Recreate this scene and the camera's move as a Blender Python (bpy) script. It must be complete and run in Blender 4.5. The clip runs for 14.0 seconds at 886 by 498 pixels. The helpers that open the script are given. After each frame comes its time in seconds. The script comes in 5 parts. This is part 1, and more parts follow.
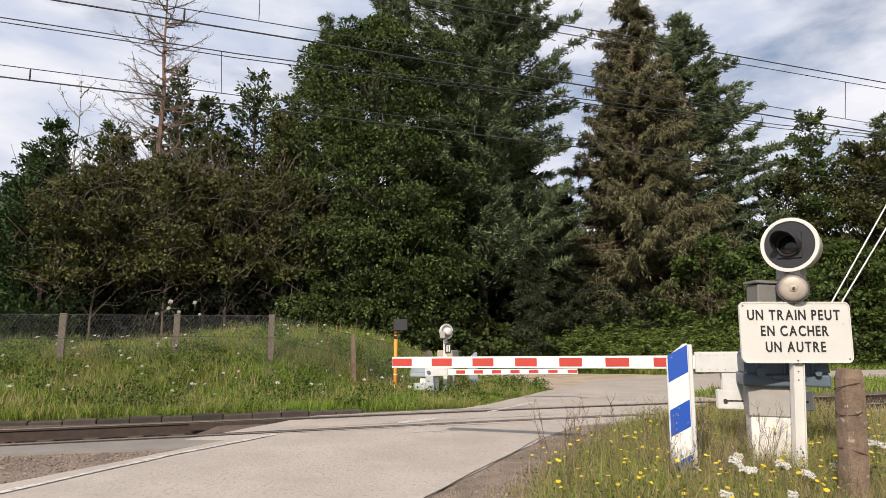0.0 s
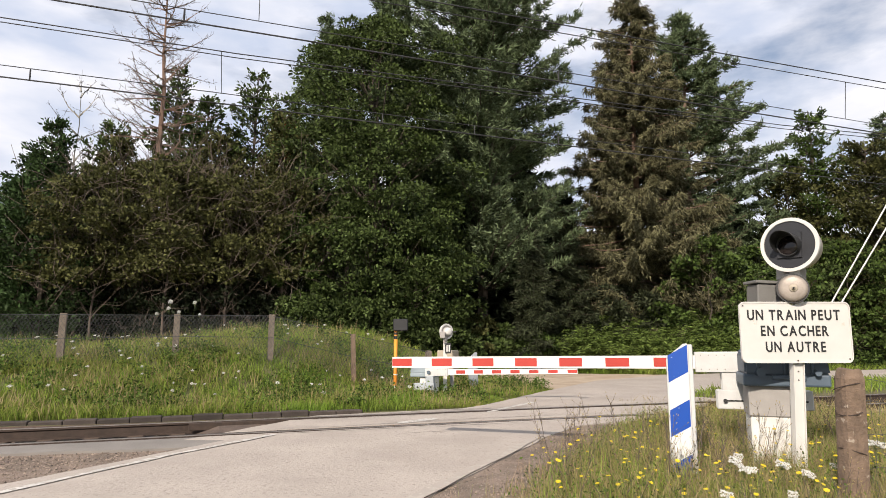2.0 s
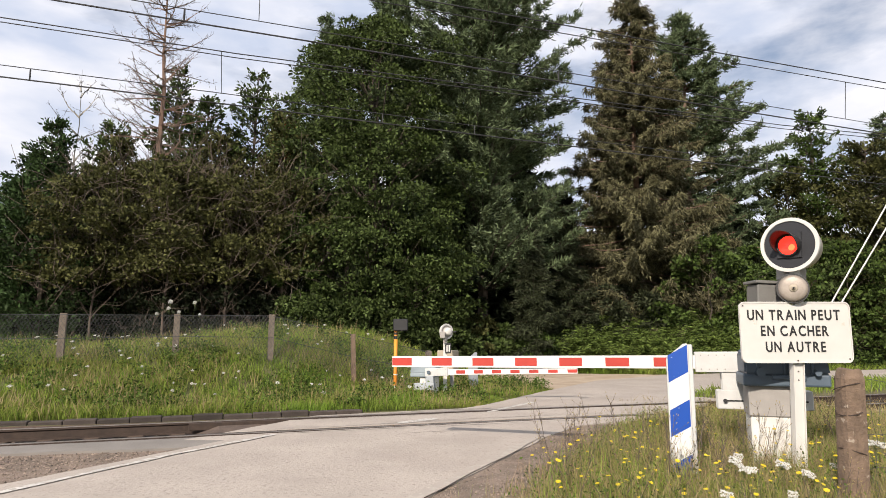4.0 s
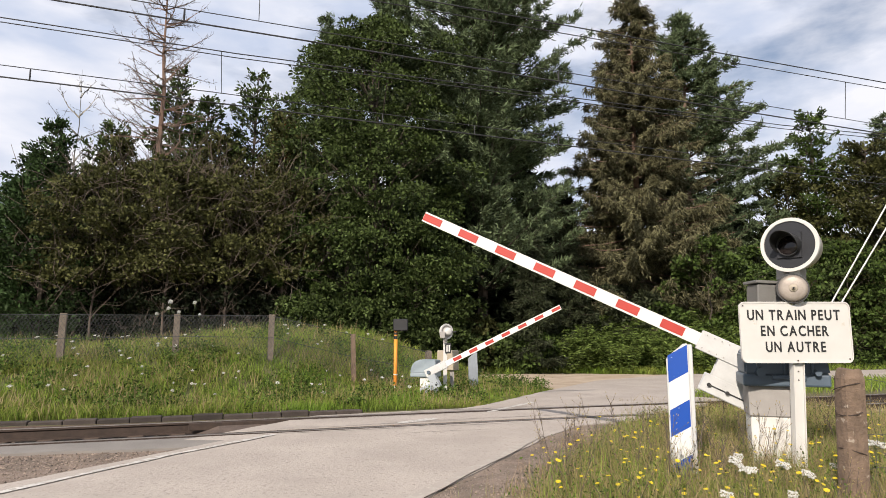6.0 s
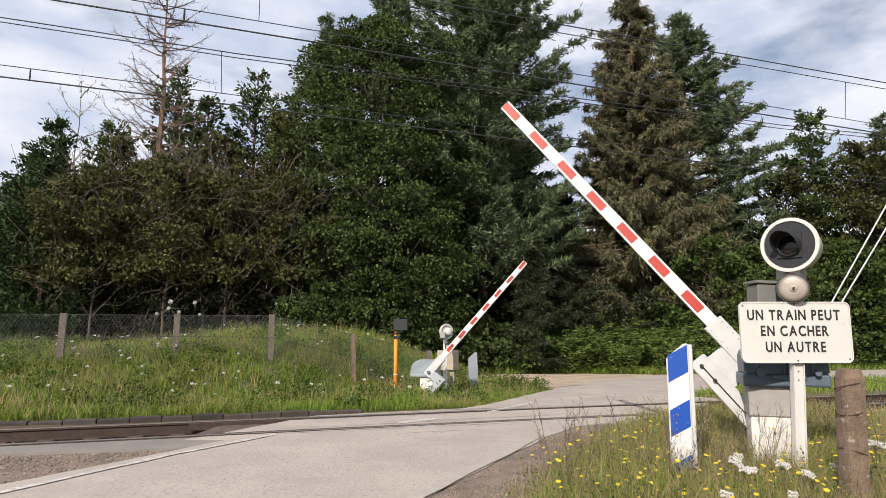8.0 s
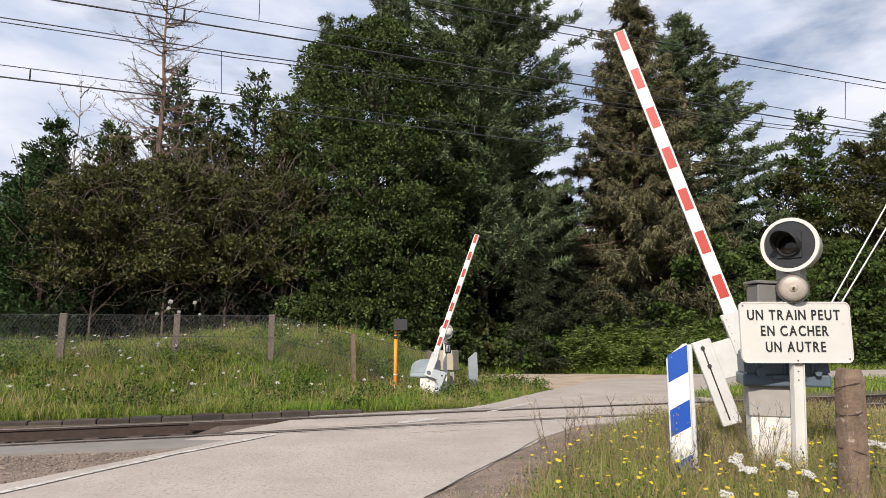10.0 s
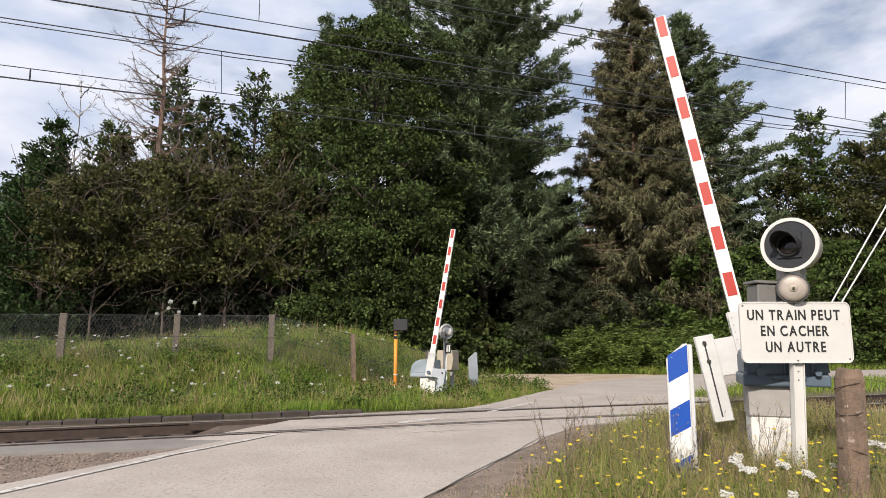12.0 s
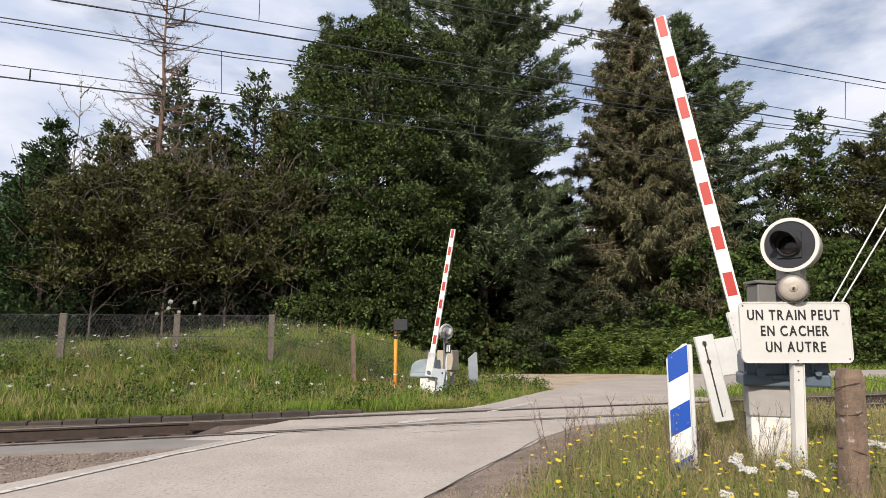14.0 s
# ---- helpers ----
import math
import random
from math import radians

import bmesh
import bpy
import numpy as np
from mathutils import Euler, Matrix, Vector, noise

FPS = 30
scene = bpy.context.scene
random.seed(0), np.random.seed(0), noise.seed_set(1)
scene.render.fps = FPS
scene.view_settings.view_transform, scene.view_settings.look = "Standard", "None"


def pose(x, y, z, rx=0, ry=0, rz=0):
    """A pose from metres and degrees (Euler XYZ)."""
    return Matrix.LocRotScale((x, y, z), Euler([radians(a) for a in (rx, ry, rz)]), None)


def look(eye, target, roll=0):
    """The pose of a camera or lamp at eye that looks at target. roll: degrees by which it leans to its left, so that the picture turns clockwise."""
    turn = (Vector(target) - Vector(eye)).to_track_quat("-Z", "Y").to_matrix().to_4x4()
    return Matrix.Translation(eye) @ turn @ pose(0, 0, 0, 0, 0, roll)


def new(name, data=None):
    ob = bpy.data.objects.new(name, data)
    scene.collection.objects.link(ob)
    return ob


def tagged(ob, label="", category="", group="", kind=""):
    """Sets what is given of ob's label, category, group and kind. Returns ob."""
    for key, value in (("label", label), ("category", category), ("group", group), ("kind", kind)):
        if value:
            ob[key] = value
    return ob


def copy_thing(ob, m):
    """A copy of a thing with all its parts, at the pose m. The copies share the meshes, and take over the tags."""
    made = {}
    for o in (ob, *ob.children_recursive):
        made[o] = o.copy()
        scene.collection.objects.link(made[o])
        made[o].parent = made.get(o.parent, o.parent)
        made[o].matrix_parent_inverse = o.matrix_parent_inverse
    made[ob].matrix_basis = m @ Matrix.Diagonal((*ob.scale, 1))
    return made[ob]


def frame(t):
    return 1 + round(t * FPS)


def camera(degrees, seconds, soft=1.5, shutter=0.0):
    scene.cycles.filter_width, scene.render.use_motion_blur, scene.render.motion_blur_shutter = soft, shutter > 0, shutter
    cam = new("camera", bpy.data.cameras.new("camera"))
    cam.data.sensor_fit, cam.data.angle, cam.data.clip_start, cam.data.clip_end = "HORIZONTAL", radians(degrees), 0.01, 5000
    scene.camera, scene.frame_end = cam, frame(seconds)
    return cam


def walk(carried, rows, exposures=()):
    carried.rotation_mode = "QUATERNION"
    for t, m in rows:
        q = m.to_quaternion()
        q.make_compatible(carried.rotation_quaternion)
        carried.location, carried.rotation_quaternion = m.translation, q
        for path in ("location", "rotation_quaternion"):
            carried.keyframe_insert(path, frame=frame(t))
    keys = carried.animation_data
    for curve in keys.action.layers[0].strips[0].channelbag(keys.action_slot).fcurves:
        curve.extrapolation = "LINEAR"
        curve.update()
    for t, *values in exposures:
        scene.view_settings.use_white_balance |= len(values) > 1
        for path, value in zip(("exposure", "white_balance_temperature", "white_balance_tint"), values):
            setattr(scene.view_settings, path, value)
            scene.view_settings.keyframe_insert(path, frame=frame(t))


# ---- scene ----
from collections import defaultdict

# camera: stands still on the verge, eye 1.35 m above the road
cam = camera(70, 14.0, soft=0.8)
EYE = pose(0, 0, 1.35, 90 + 7.93, 0, 0)
walk(cam, [(0.0, EYE), (14.0, EYE)],
     exposures=[(0.0, 0.14, 6600, 13), (0.3, 0.26, 6600, 13), (3.2, 0.26, 6600, 13), (7.0, 0.17, 6450, 13), (10.3, 0.15, 6350, 13), (14.0, 0.15, 6350, 13)])

# sky, clouds and sun
SUN_EL, SUN_AZ = 32.0, 206.0        # azimuth from +y towards +x
world = bpy.data.worlds.new("sky")
scene.world = world
world.use_nodes = True
wn, wl = world.node_tree.nodes, world.node_tree.links
wn.clear()
out = wn.new("ShaderNodeOutputWorld")
bg = wn.new("ShaderNodeBackground")
sky = wn.new("ShaderNodeTexSky")
sky.sky_type = "NISHITA"
sky.sun_disc = False
sky.sun_elevation, sky.sun_rotation = radians(SUN_EL), radians(SUN_AZ)
tc = wn.new("ShaderNodeTexCoord")
mp = wn.new("ShaderNodeMapping")
mp.inputs["Scale"].default_value = (1.0, 1.0, 2.6)
mp.inputs["Location"].default_value = (0.35, 0.2, 0.0)
n1 = wn.new("ShaderNodeTexNoise")
n1.inputs["Scale"].default_value, n1.inputs["Detail"].default_value, n1.inputs["Roughness"].default_value = 3.2, 7, 0.55
ramp = wn.new("ShaderNodeValToRGB")
ramp.color_ramp.elements[0].position, ramp.color_ramp.elements[1].position = 0.28, 0.50
n2 = wn.new("ShaderNodeTexNoise")
n2.inputs["Scale"].default_value, n2.inputs["Detail"].default_value = 5.0, 6
ramp2 = wn.new("ShaderNodeValToRGB")
ramp2.color_ramp.elements[0].position, ramp2.color_ramp.elements[0].color = 0.34, (5.7, 6.5, 8.0, 1)
ramp2.color_ramp.elements[1].position, ramp2.color_ramp.elements[1].color = 0.60, (9.1, 9.25, 9.7, 1)
mix = wn.new("ShaderNodeMix")
mix.data_type = "RGBA"
wl.new(tc.outputs["Generated"], mp.inputs["Vector"])
wl.new(mp.outputs["Vector"], n1.inputs["Vector"])
wl.new(mp.outputs["Vector"], n2.inputs["Vector"])
wl.new(n1.outputs["Fac"], ramp.inputs["Fac"])
wl.new(n2.outputs["Fac"], ramp2.inputs["Fac"])
wl.new(ramp.outputs["Color"], mix.inputs["Factor"])
wl.new(sky.outputs["Color"], mix.inputs["A"])
wl.new(ramp2.outputs["Color"], mix.inputs["B"])
wl.new(mix.outputs["Result"], bg.inputs["Color"])
bg.inputs["Strength"].default_value = 0.092
wl.new(bg.outputs["Background"], out.inputs["Surface"])
sun = bpy.data.lights.new("sun", "SUN")
sun.energy, sun.angle, sun.color = 5.0, radians(0.6), (1.0, 0.91, 0.78)
sun_ob = new("sun", sun)
d_sun = Vector((math.sin(radians(SUN_AZ)) * math.cos(radians(SUN_EL)), math.cos(radians(SUN_AZ)) * math.cos(radians(SUN_EL)), math.sin(radians(SUN_EL))))
sun_ob.matrix_basis = look(d_sun * 60, (0, 0, 0))


# ---------------------------------------------------------------- materials
def mat(name, color, rough=0.7, metal=0.0, var=0.25, scale=6.0, fine=60.0, bump=0.2, other=None, island=0.0, thin=0.0, spots=None, obj_rand=0.0):
    """Procedural surface: base colour varied at two scales with a second colour, relief, optional random shade per piece, optional leaf translucency."""
    m = bpy.data.materials.new(name)
    m.use_nodes = True
    nt = m.node_tree
    n, l = nt.nodes, nt.links
    b = n["Principled BSDF"]
    b.inputs["Roughness"].default_value, b.inputs["Metallic"].default_value = rough, metal
    co = n.new("ShaderNodeTexCoord").outputs["Object"]

    def noise_tex(s, det):
        t = n.new("ShaderNodeTexNoise")
        t.inputs["Scale"].default_value, t.inputs["Detail"].default_value, t.inputs["Roughness"].default_value = s, det, 0.62
        l.new(co, t.inputs["Vector"])
        return t.outputs["Fac"]

    def mixer(fac, a, bb, mode="MIX"):
        x = n.new("ShaderNodeMix")
        x.data_type, x.blend_type = "RGBA", mode
        for sock, v in (("Factor", fac), ("A", a), ("B", bb)):
            if isinstance(v, (int, float)):
                x.inputs[sock].default_value = v
            elif isinstance(v, tuple):
                x.inputs[sock].default_value = (*v, 1)
            else:
                l.new(v, x.inputs[sock])
        return x.outputs["Result"]

    def ramped(fac, lo, hi):
        r = n.new("ShaderNodeMapRange")
        r.inputs["From Min"].default_value, r.inputs["From Max"].default_value = lo, hi
        l.new(fac, r.inputs["Value"])
        return r.outputs["Result"]

    big, small = noise_tex(scale, 4), noise_tex(fine, 3)
    second = other or tuple(c * (1 - var) for c in color)
    col = mixer(ramped(big, 0.35, 0.65), color, second)
    dark = tuple(c * (1 - 0.8 * var) for c in color)
    col = mixer(ramped(small, 0.55, 0.72), col, dark)
    if spots:
        sc, lo, c2 = spots
        col = mixer(ramped(noise_tex(sc, 5), lo, lo + 0.04), col, c2)
    rnd = None
    if island:
        rnd = n.new("ShaderNodeNewGeometry").outputs["Random Per Island"]
        amount = island
    elif obj_rand:
        rnd = n.new("ShaderNodeObjectInfo").outputs["Random"]
        amount = obj_rand
    if rnd is not None:
        h = n.new("ShaderNodeHueSaturation")
        mr = n.new("ShaderNodeMapRange")
        mr.inputs["To Min"].default_value, mr.inputs["To Max"].default_value = 1 - amount, 1 + amount
        l.new(rnd, mr.inputs["Value"])
        l.new(mr.outputs["Result"], h.inputs["Value"])
        l.new(col, h.inputs["Color"])
        col = h.outputs["Color"]
    l.new(col, b.inputs["Base Color"])
    if bump:
        bp = n.new("ShaderNodeBump")
        bp.inputs["Strength"].default_value, bp.inputs["Distance"].default_value = bump, 0.01
        l.new(small, bp.inputs["Height"])
        l.new(bp.outputs["Normal"], b.inputs["Normal"])
    if thin:
        tr = n.new("ShaderNodeBsdfTranslucent")
        l.new(col, tr.inputs["Color"])
        ms = n.new("ShaderNodeMixShader")
        ms.inputs["Fac"].default_value = thin
        l.new(b.outputs["BSDF"], ms.inputs[1])
        l.new(tr.outputs["BSDF"], ms.inputs[2])
        l.new(ms.outputs["Shader"], n["Material Output"].inputs["Surface"])
    return m


def glow(name, color, strength):
    m = mat(name, color, 0.3)
    b = m.node_tree.nodes["Principled BSDF"]
    b.inputs["Emission Color"].default_value, b.inputs["Emission Strength"].default_value = (*color, 1), strength
    return m


ASPHALT = mat("worn_asphalt", (0.42, 0.368, 0.322), 0.9, other=(0.345, 0.30, 0.262), var=0.3, scale=0.9, fine=24, bump=0.8, spots=(17, 0.585, (0.29, 0.252, 0.222)))
ASPHALT_DARK = mat("patched_asphalt", (0.23, 0.21, 0.19), 0.9, var=0.2, scale=1.5, fine=90, bump=0.35)
LINE = mat("worn_road_paint", (0.58, 0.555, 0.515), 0.8, var=0.25, scale=3, fine=40, spots=(12, 0.52, (0.37, 0.33, 0.29)))
FADED = mat("pale_asphalt_edge", (0.45, 0.405, 0.355), 0.85, var=0.2, scale=3, fine=40, spots=(9, 0.44, (0.37, 0.325, 0.285)))
SOIL = mat("grassy_soil", (0.10, 0.115, 0.035), 0.95, other=(0.12, 0.10, 0.05), scale=0.8, fine=25, bump=0.6)
GRAVEL = mat("gravel_ground", (0.25, 0.19, 0.15), 0.95, other=(0.13, 0.098, 0.075), scale=2.6, fine=55, bump=1.6, spots=(60, 0.6, (0.36, 0.31, 0.26)))
BALLAST = mat("ballast_bed", (0.12, 0.085, 0.065), 0.95, other=(0.07, 0.05, 0.04), scale=4, fine=30, bump=1.0)
DIRT = mat("sandy_track_dirt", (0.46, 0.37, 0.28), 0.95, other=(0.34, 0.265, 0.19), scale=1.2, fine=50, bump=0.5)
STONES = mat("loose_stones", (0.215, 0.168, 0.132), 0.9, island=0.7, scale=9)
RUST = mat("rusty_rail_steel", (0.060, 0.040, 0.030), 0.75, metal=0.2, var=0.4, scale=8, fine=60)
RAILTOP = mat("polished_rail_head", (0.33, 0.29, 0.26), 0.4, metal=0.85, var=0.3, scale=10)
SLEEPER = mat("old_sleeper_wood", (0.10, 0.065, 0.045), 0.9, var=0.4, scale=5)
KERB = mat("dark_weathered_kerb", (0.038, 0.029, 0.024), 0.9, other=(0.062, 0.050, 0.042), scale=5, fine=40, bump=0.6, obj_rand=0.35)
CONCRETE = mat("mossy_concrete_post", (0.20, 0.165, 0.13), 0.9, other=(0.12, 0.095, 0.075), scale=7, fine=60, bump=0.5)
OLDPOST = mat("brown_weathered_post", (0.20, 0.138, 0.097), 0.9, other=(0.115, 0.08, 0.057), scale=7, fine=45, bump=1.2, spots=(16, 0.63, (0.30, 0.25, 0.20)))
WHITE = mat("white_enamel", (0.57, 0.555, 0.525), 0.45, var=0.07, scale=3, fine=20, bump=0.02, spots=(7, 0.66, (0.50, 0.46, 0.40)))
ARMWHITE = mat("white_reflective_film", (0.63, 0.62, 0.60), 0.5, var=0.05, scale=2, bump=0.02)
ARMRED = mat("red_reflective_film", (0.40, 0.030, 0.018), 0.5, var=0.1, scale=6, bump=0.02)
BLUE = mat("blue_reflective_film", (0.001, 0.058, 0.34), 0.45, var=0.1, scale=5, bump=0.02, spots=(26, 0.655, (0.45, 0.5, 0.6)))
BLACK = mat("black_paint", (0.016, 0.016, 0.017), 0.55, var=0.2)
LENS = mat("unlit_dark_lens", (0.012, 0.008, 0.008), 0.15, bump=0)
DARKFACE = mat("black_signal_plate", (0.014, 0.015, 0.019), 0.5, var=0.2)
GREYBLUE = mat("blue_grey_paint", (0.078, 0.108, 0.142), 0.5, var=0.15, scale=4, bump=0.05)
LIGHTBLUE = mat("pale_blue_grey_paint", (0.27, 0.32, 0.35), 0.5, var=0.15, scale=5, bump=0.05)
GALV = mat("galvanised_plate", (0.55, 0.55, 0.54), 0.55, metal=0.3, var=0.12, scale=5, bump=0.05, spots=(9, 0.68, (0.36, 0.33, 0.30)))
CREAM = mat("cream_painted_metal", (0.40, 0.345, 0.27), 0.6, var=0.15, scale=5)
BELLMAT = mat("tarnished_bell_metal", (0.33, 0.285, 0.245), 0.5, metal=0.25, var=0.3, scale=9)
GREYBOX = mat("grey_box_paint", (0.15, 0.145, 0.135), 0.6, var=0.15, scale=5)
PLINTH = mat("whitewashed_plinth", (0.66, 0.64, 0.60), 0.85, var=0.15, scale=5, fine=40, spots=(9, 0.6, (0.33, 0.29, 0.24)))
CABGREY = mat("grey_concrete_paint", (0.33, 0.31, 0.29), 0.8, var=0.15, scale=5)
ORANGE = mat("orange_painted_pole", (0.75, 0.27, 0.03), 0.6, var=0.12)
BEIGE = mat("beige_box", (0.42, 0.36, 0.27), 0.7, var=0.15)
ALU = mat("grey_aluminium", (0.42, 0.45, 0.48), 0.5, metal=0.4, var=0.15)
WIREMAT = mat("dark_wire", (0.035, 0.035, 0.037), 0.6, metal=0.3)
FENCEWIRE = mat("galvanised_fence_wire", (0.075, 0.08, 0.08), 0.6, metal=0.4)
GUYMAT = mat("pale_guy_rod", (0.62, 0.61, 0.59), 0.5, metal=0.3)
REDGLOW = glow("lit_red_lens", (1.0, 0.035, 0.02), 1.6)
HOTGLOW = glow("lit_lens_hot_spot", (1.0, 0.16, 0.05), 2.2)
BARK = mat("grey_brown_bark", (0.085, 0.066, 0.05), 0.95, var=0.4, scale=3, fine=25, bump=0.8)
DEADBARK = mat("bare_reddish_bark", (0.17, 0.098, 0.068), 0.9, other=(0.19, 0.135, 0.105), scale=1.2, fine=25, bump=0.6)
PALEBARK = mat("pale_bark", (0.34, 0.32, 0.28), 0.9, var=0.3, scale=3)
TWIG = mat("grey_dry_twigs", (0.12, 0.092, 0.072), 0.95, var=0.3)


def leafmat(name, color, thin=0.18, island=0.7):
    m = mat(name, color, 0.6, var=0.35, scale=0.5, fine=3.0, bump=0, island=island, thin=thin)
    m.node_tree.nodes["Principled BSDF"].inputs["Specular IOR Level"].default_value = 0.12
    return m


LEAF_OAK = leafmat("dark_green_leaves", (0.067, 0.096, 0.028))
LEAF_ASH = leafmat("fresh_green_leaves", (0.046, 0.080, 0.027))
LEAF_OLIVE = leafmat("olive_brown_leaves", (0.088, 0.092, 0.032))
NEEDLE = leafmat("blue_green_needles", (0.128, 0.168, 0.086), 0.15)
NEEDLE_BROWN = leafmat("browning_spruce_needles", (0.135, 0.128, 0.068), 0.15)
LEAF_LIGHT = leafmat("light_green_shrub_leaves", (0.065, 0.100, 0.024))
FERN = leafmat("bright_fern_fronds", (0.120, 0.168, 0.040), 0.3)
# Spruce colour darkened to paint in the shade below the pines.
SHADEFIR = leafmat("shade_darkened_spruce", (0.040, 0.048, 0.024), 0.12)
# Leaf colour darkened to paint in the deep shade inside the wood.
LEAF_SHADE = leafmat("shade_dark_foliage", (0.024, 0.032, 0.016), 0.1)
GRASS = mat("green_grass_blades", (0.175, 0.275, 0.032), 0.7, other=(0.225, 0.26, 0.048), scale=0.6, fine=4, bump=0, island=0.55, thin=0.42)
DRYGRASS = mat("dry_mixed_grass", (0.25, 0.215, 0.075), 0.8, other=(0.35, 0.26, 0.15), scale=1.2, fine=8, bump=0, island=0.45, thin=0.3)
STRAW = mat("bleached_straw", (0.34, 0.245, 0.165), 0.85, other=(0.25, 0.17, 0.11), scale=1.5, fine=8, bump=0, island=0.5, thin=0.25)
STEM = mat("green_flower_stem", (0.12, 0.15, 0.05), 0.8)
YELLOW = mat("yellow_petals", (0.78, 0.62, 0.03), 0.6, bump=0, thin=0.25)
UMBEL = mat("white_umbel_florets", (0.82, 0.81, 0.77), 0.7, bump=0, thin=0.25)
WEEDLEAF = leafmat("mid_green_weed_leaves", (0.105, 0.165, 0.034), 0.3)
RUSTLEAF = leafmat("rust_red_dead_foliage", (0.22, 0.075, 0.03))


# ---------------------------------------------------------------- mesh helpers
def mesh_object(name, verts, faces, material, parent=None, label="", smooth=False):
    me = bpy.data.meshes.new(name)
    me.from_pydata([tuple(v) for v in verts], [], faces)
    for m in (material if isinstance(material, (list, tuple)) else [material]):
        me.materials.append(m)
    if smooth:
        me.shade_smooth()
    ob = new(name, me)
    ob.parent = parent
    return tagged(ob, label)


def quads_object(name, co, per, material, parent=None, label=""):
    """Many separate polygons of `per` corners each: co is (count, per, 3)."""
    co = np.ascontiguousarray(co, dtype=np.float32)
    k = co.shape[0]
    me = bpy.data.meshes.new(name)
    me.vertices.add(k * per)
    me.vertices.foreach_set("co", co.ravel())
    me.loops.add(k * per)
    me.loops.foreach_set("vertex_index", np.arange(k * per, dtype=np.int32))
    me.polygons.add(k)
    me.polygons.foreach_set("loop_start", np.arange(0, k * per, per, dtype=np.int32))
    me.materials.append(material)
    me.update(calc_edges=True)
    ob = new(name, me)
    ob.parent = parent
    return tagged(ob, label)


def part(name, bm, material, parent, label="", smooth=False):
    me = bpy.data.meshes.new(name)
    bm.normal_update()
    bm.to_mesh(me)
    bm.free()
    for m in (material if isinstance(material, (list, tuple)) else [material]):
        me.materials.append(m)
    if smooth:
        me.shade_smooth()
    ob = new(name, me)
    ob.parent = parent
    return tagged(ob, label)


def add_box(bm, x0, x1, y0, y1, z0, z1, bevel=0.0, m=None, seg=1):
    r = bmesh.ops.create_cube(bm, size=1.0)
    vs = r["verts"]
    bmesh.ops.scale(bm, vec=(x1 - x0, y1 - y0, z1 - z0), verts=vs)
    bmesh.ops.translate(bm, vec=((x0 + x1) / 2, (y0 + y1) / 2, (z0 + z1) / 2), verts=vs)
    if bevel:
        es = list({e for v in vs for e in v.link_edges})
        r = bmesh.ops.bevel(bm, geom=es, offset=bevel, segments=seg, affect="EDGES", profile=0.5)
        vs = list({v for v in r["verts"]} | {v for v in vs if v.is_valid})
    if m is not None:
        bmesh.ops.transform(bm, matrix=m, verts=vs)
    return vs


def box(x0, x1, y0, y1, z0, z1, bevel=0.0, m=None, seg=1):
    bm = bmesh.new()
    add_box(bm, x0, x1, y0, y1, z0, z1, bevel, m, seg)
    return bm


def add_tube(bm, a, b, r0, r1=None, seg=10, caps=True):
    a, b = Vector(a), Vector(b)
    r1 = r0 if r1 is None else r1
    m = Matrix.Translation((a + b) / 2) @ (b - a).to_track_quat("Z", "Y").to_matrix().to_4x4()
    bmesh.ops.create_cone(bm, cap_ends=caps, segments=seg, radius1=r0, radius2=r1, depth=(b - a).length, matrix=m)


def tube(a, b, r0, r1=None, seg=10):
    bm = bmesh.new()
    add_tube(bm, a, b, r0, r1, seg)
    return bm


def lathe(profile, seg=32, m=None):
    """A turned body about z from (radius, height) pairs."""
    bm = bmesh.new()
    rings = []
    for r, z in profile:
        if r < 1e-5:
            rings.append([bm.verts.new((0, 0, z))])
        else:
            rings.append([bm.verts.new((r * math.cos(2 * math.pi * i / seg), r * math.sin(2 * math.pi * i / seg), z)) for i in range(seg)])
    for p, q in zip(rings, rings[1:]):
        for i in range(seg):
            j = (i + 1) % seg
            c = [p[i % len(p)], p[j % len(p)], q[j % len(q)], q[i % len(q)]]
            u = []
            for v in c:
                if v not in u:
                    u.append(v)
            if len(u) > 2:
                bm.faces.new(u)
    if m is not None:
        bm.transform(m)
    return bm


def prism(outline, y0, y1):
    """An outline of (x, z) points pulled from y0 to y1."""
    bm = bmesh.new()
    a = [bm.verts.new((x, y0, z)) for x, z in outline]
    b = [bm.verts.new((x, y1, z)) for x, z in outline]
    bm.faces.new(a)
    bm.faces.new(b[::-1])
    for i in range(len(a)):
        j = (i + 1) % len(a)
        bm.faces.new((a[i], b[i], b[j], a[j]))
    bmesh.ops.recalc_face_normals(bm, faces=bm.faces)
    return bm


def rounded(x0, x1, z0, z1, r, seg=5):
    pts = []
    for cx, cz, a0 in ((x1 - r, z1 - r, 0), (x0 + r, z1 - r, 90), (x0 + r, z0 + r, 180), (x1 - r, z0 + r, 270)):
        for i in range(seg + 1):
            a = radians(a0 + 90 * i / seg)
            pts.append((cx + r * math.cos(a), cz + r * math.sin(a)))
    return pts


def thing(name, m, label, category, group="", kind=""):
    ob = new(name)
    ob.empty_display_size = 0.1
    ob.matrix_basis = m
    return tagged(ob, label, category, group, kind)


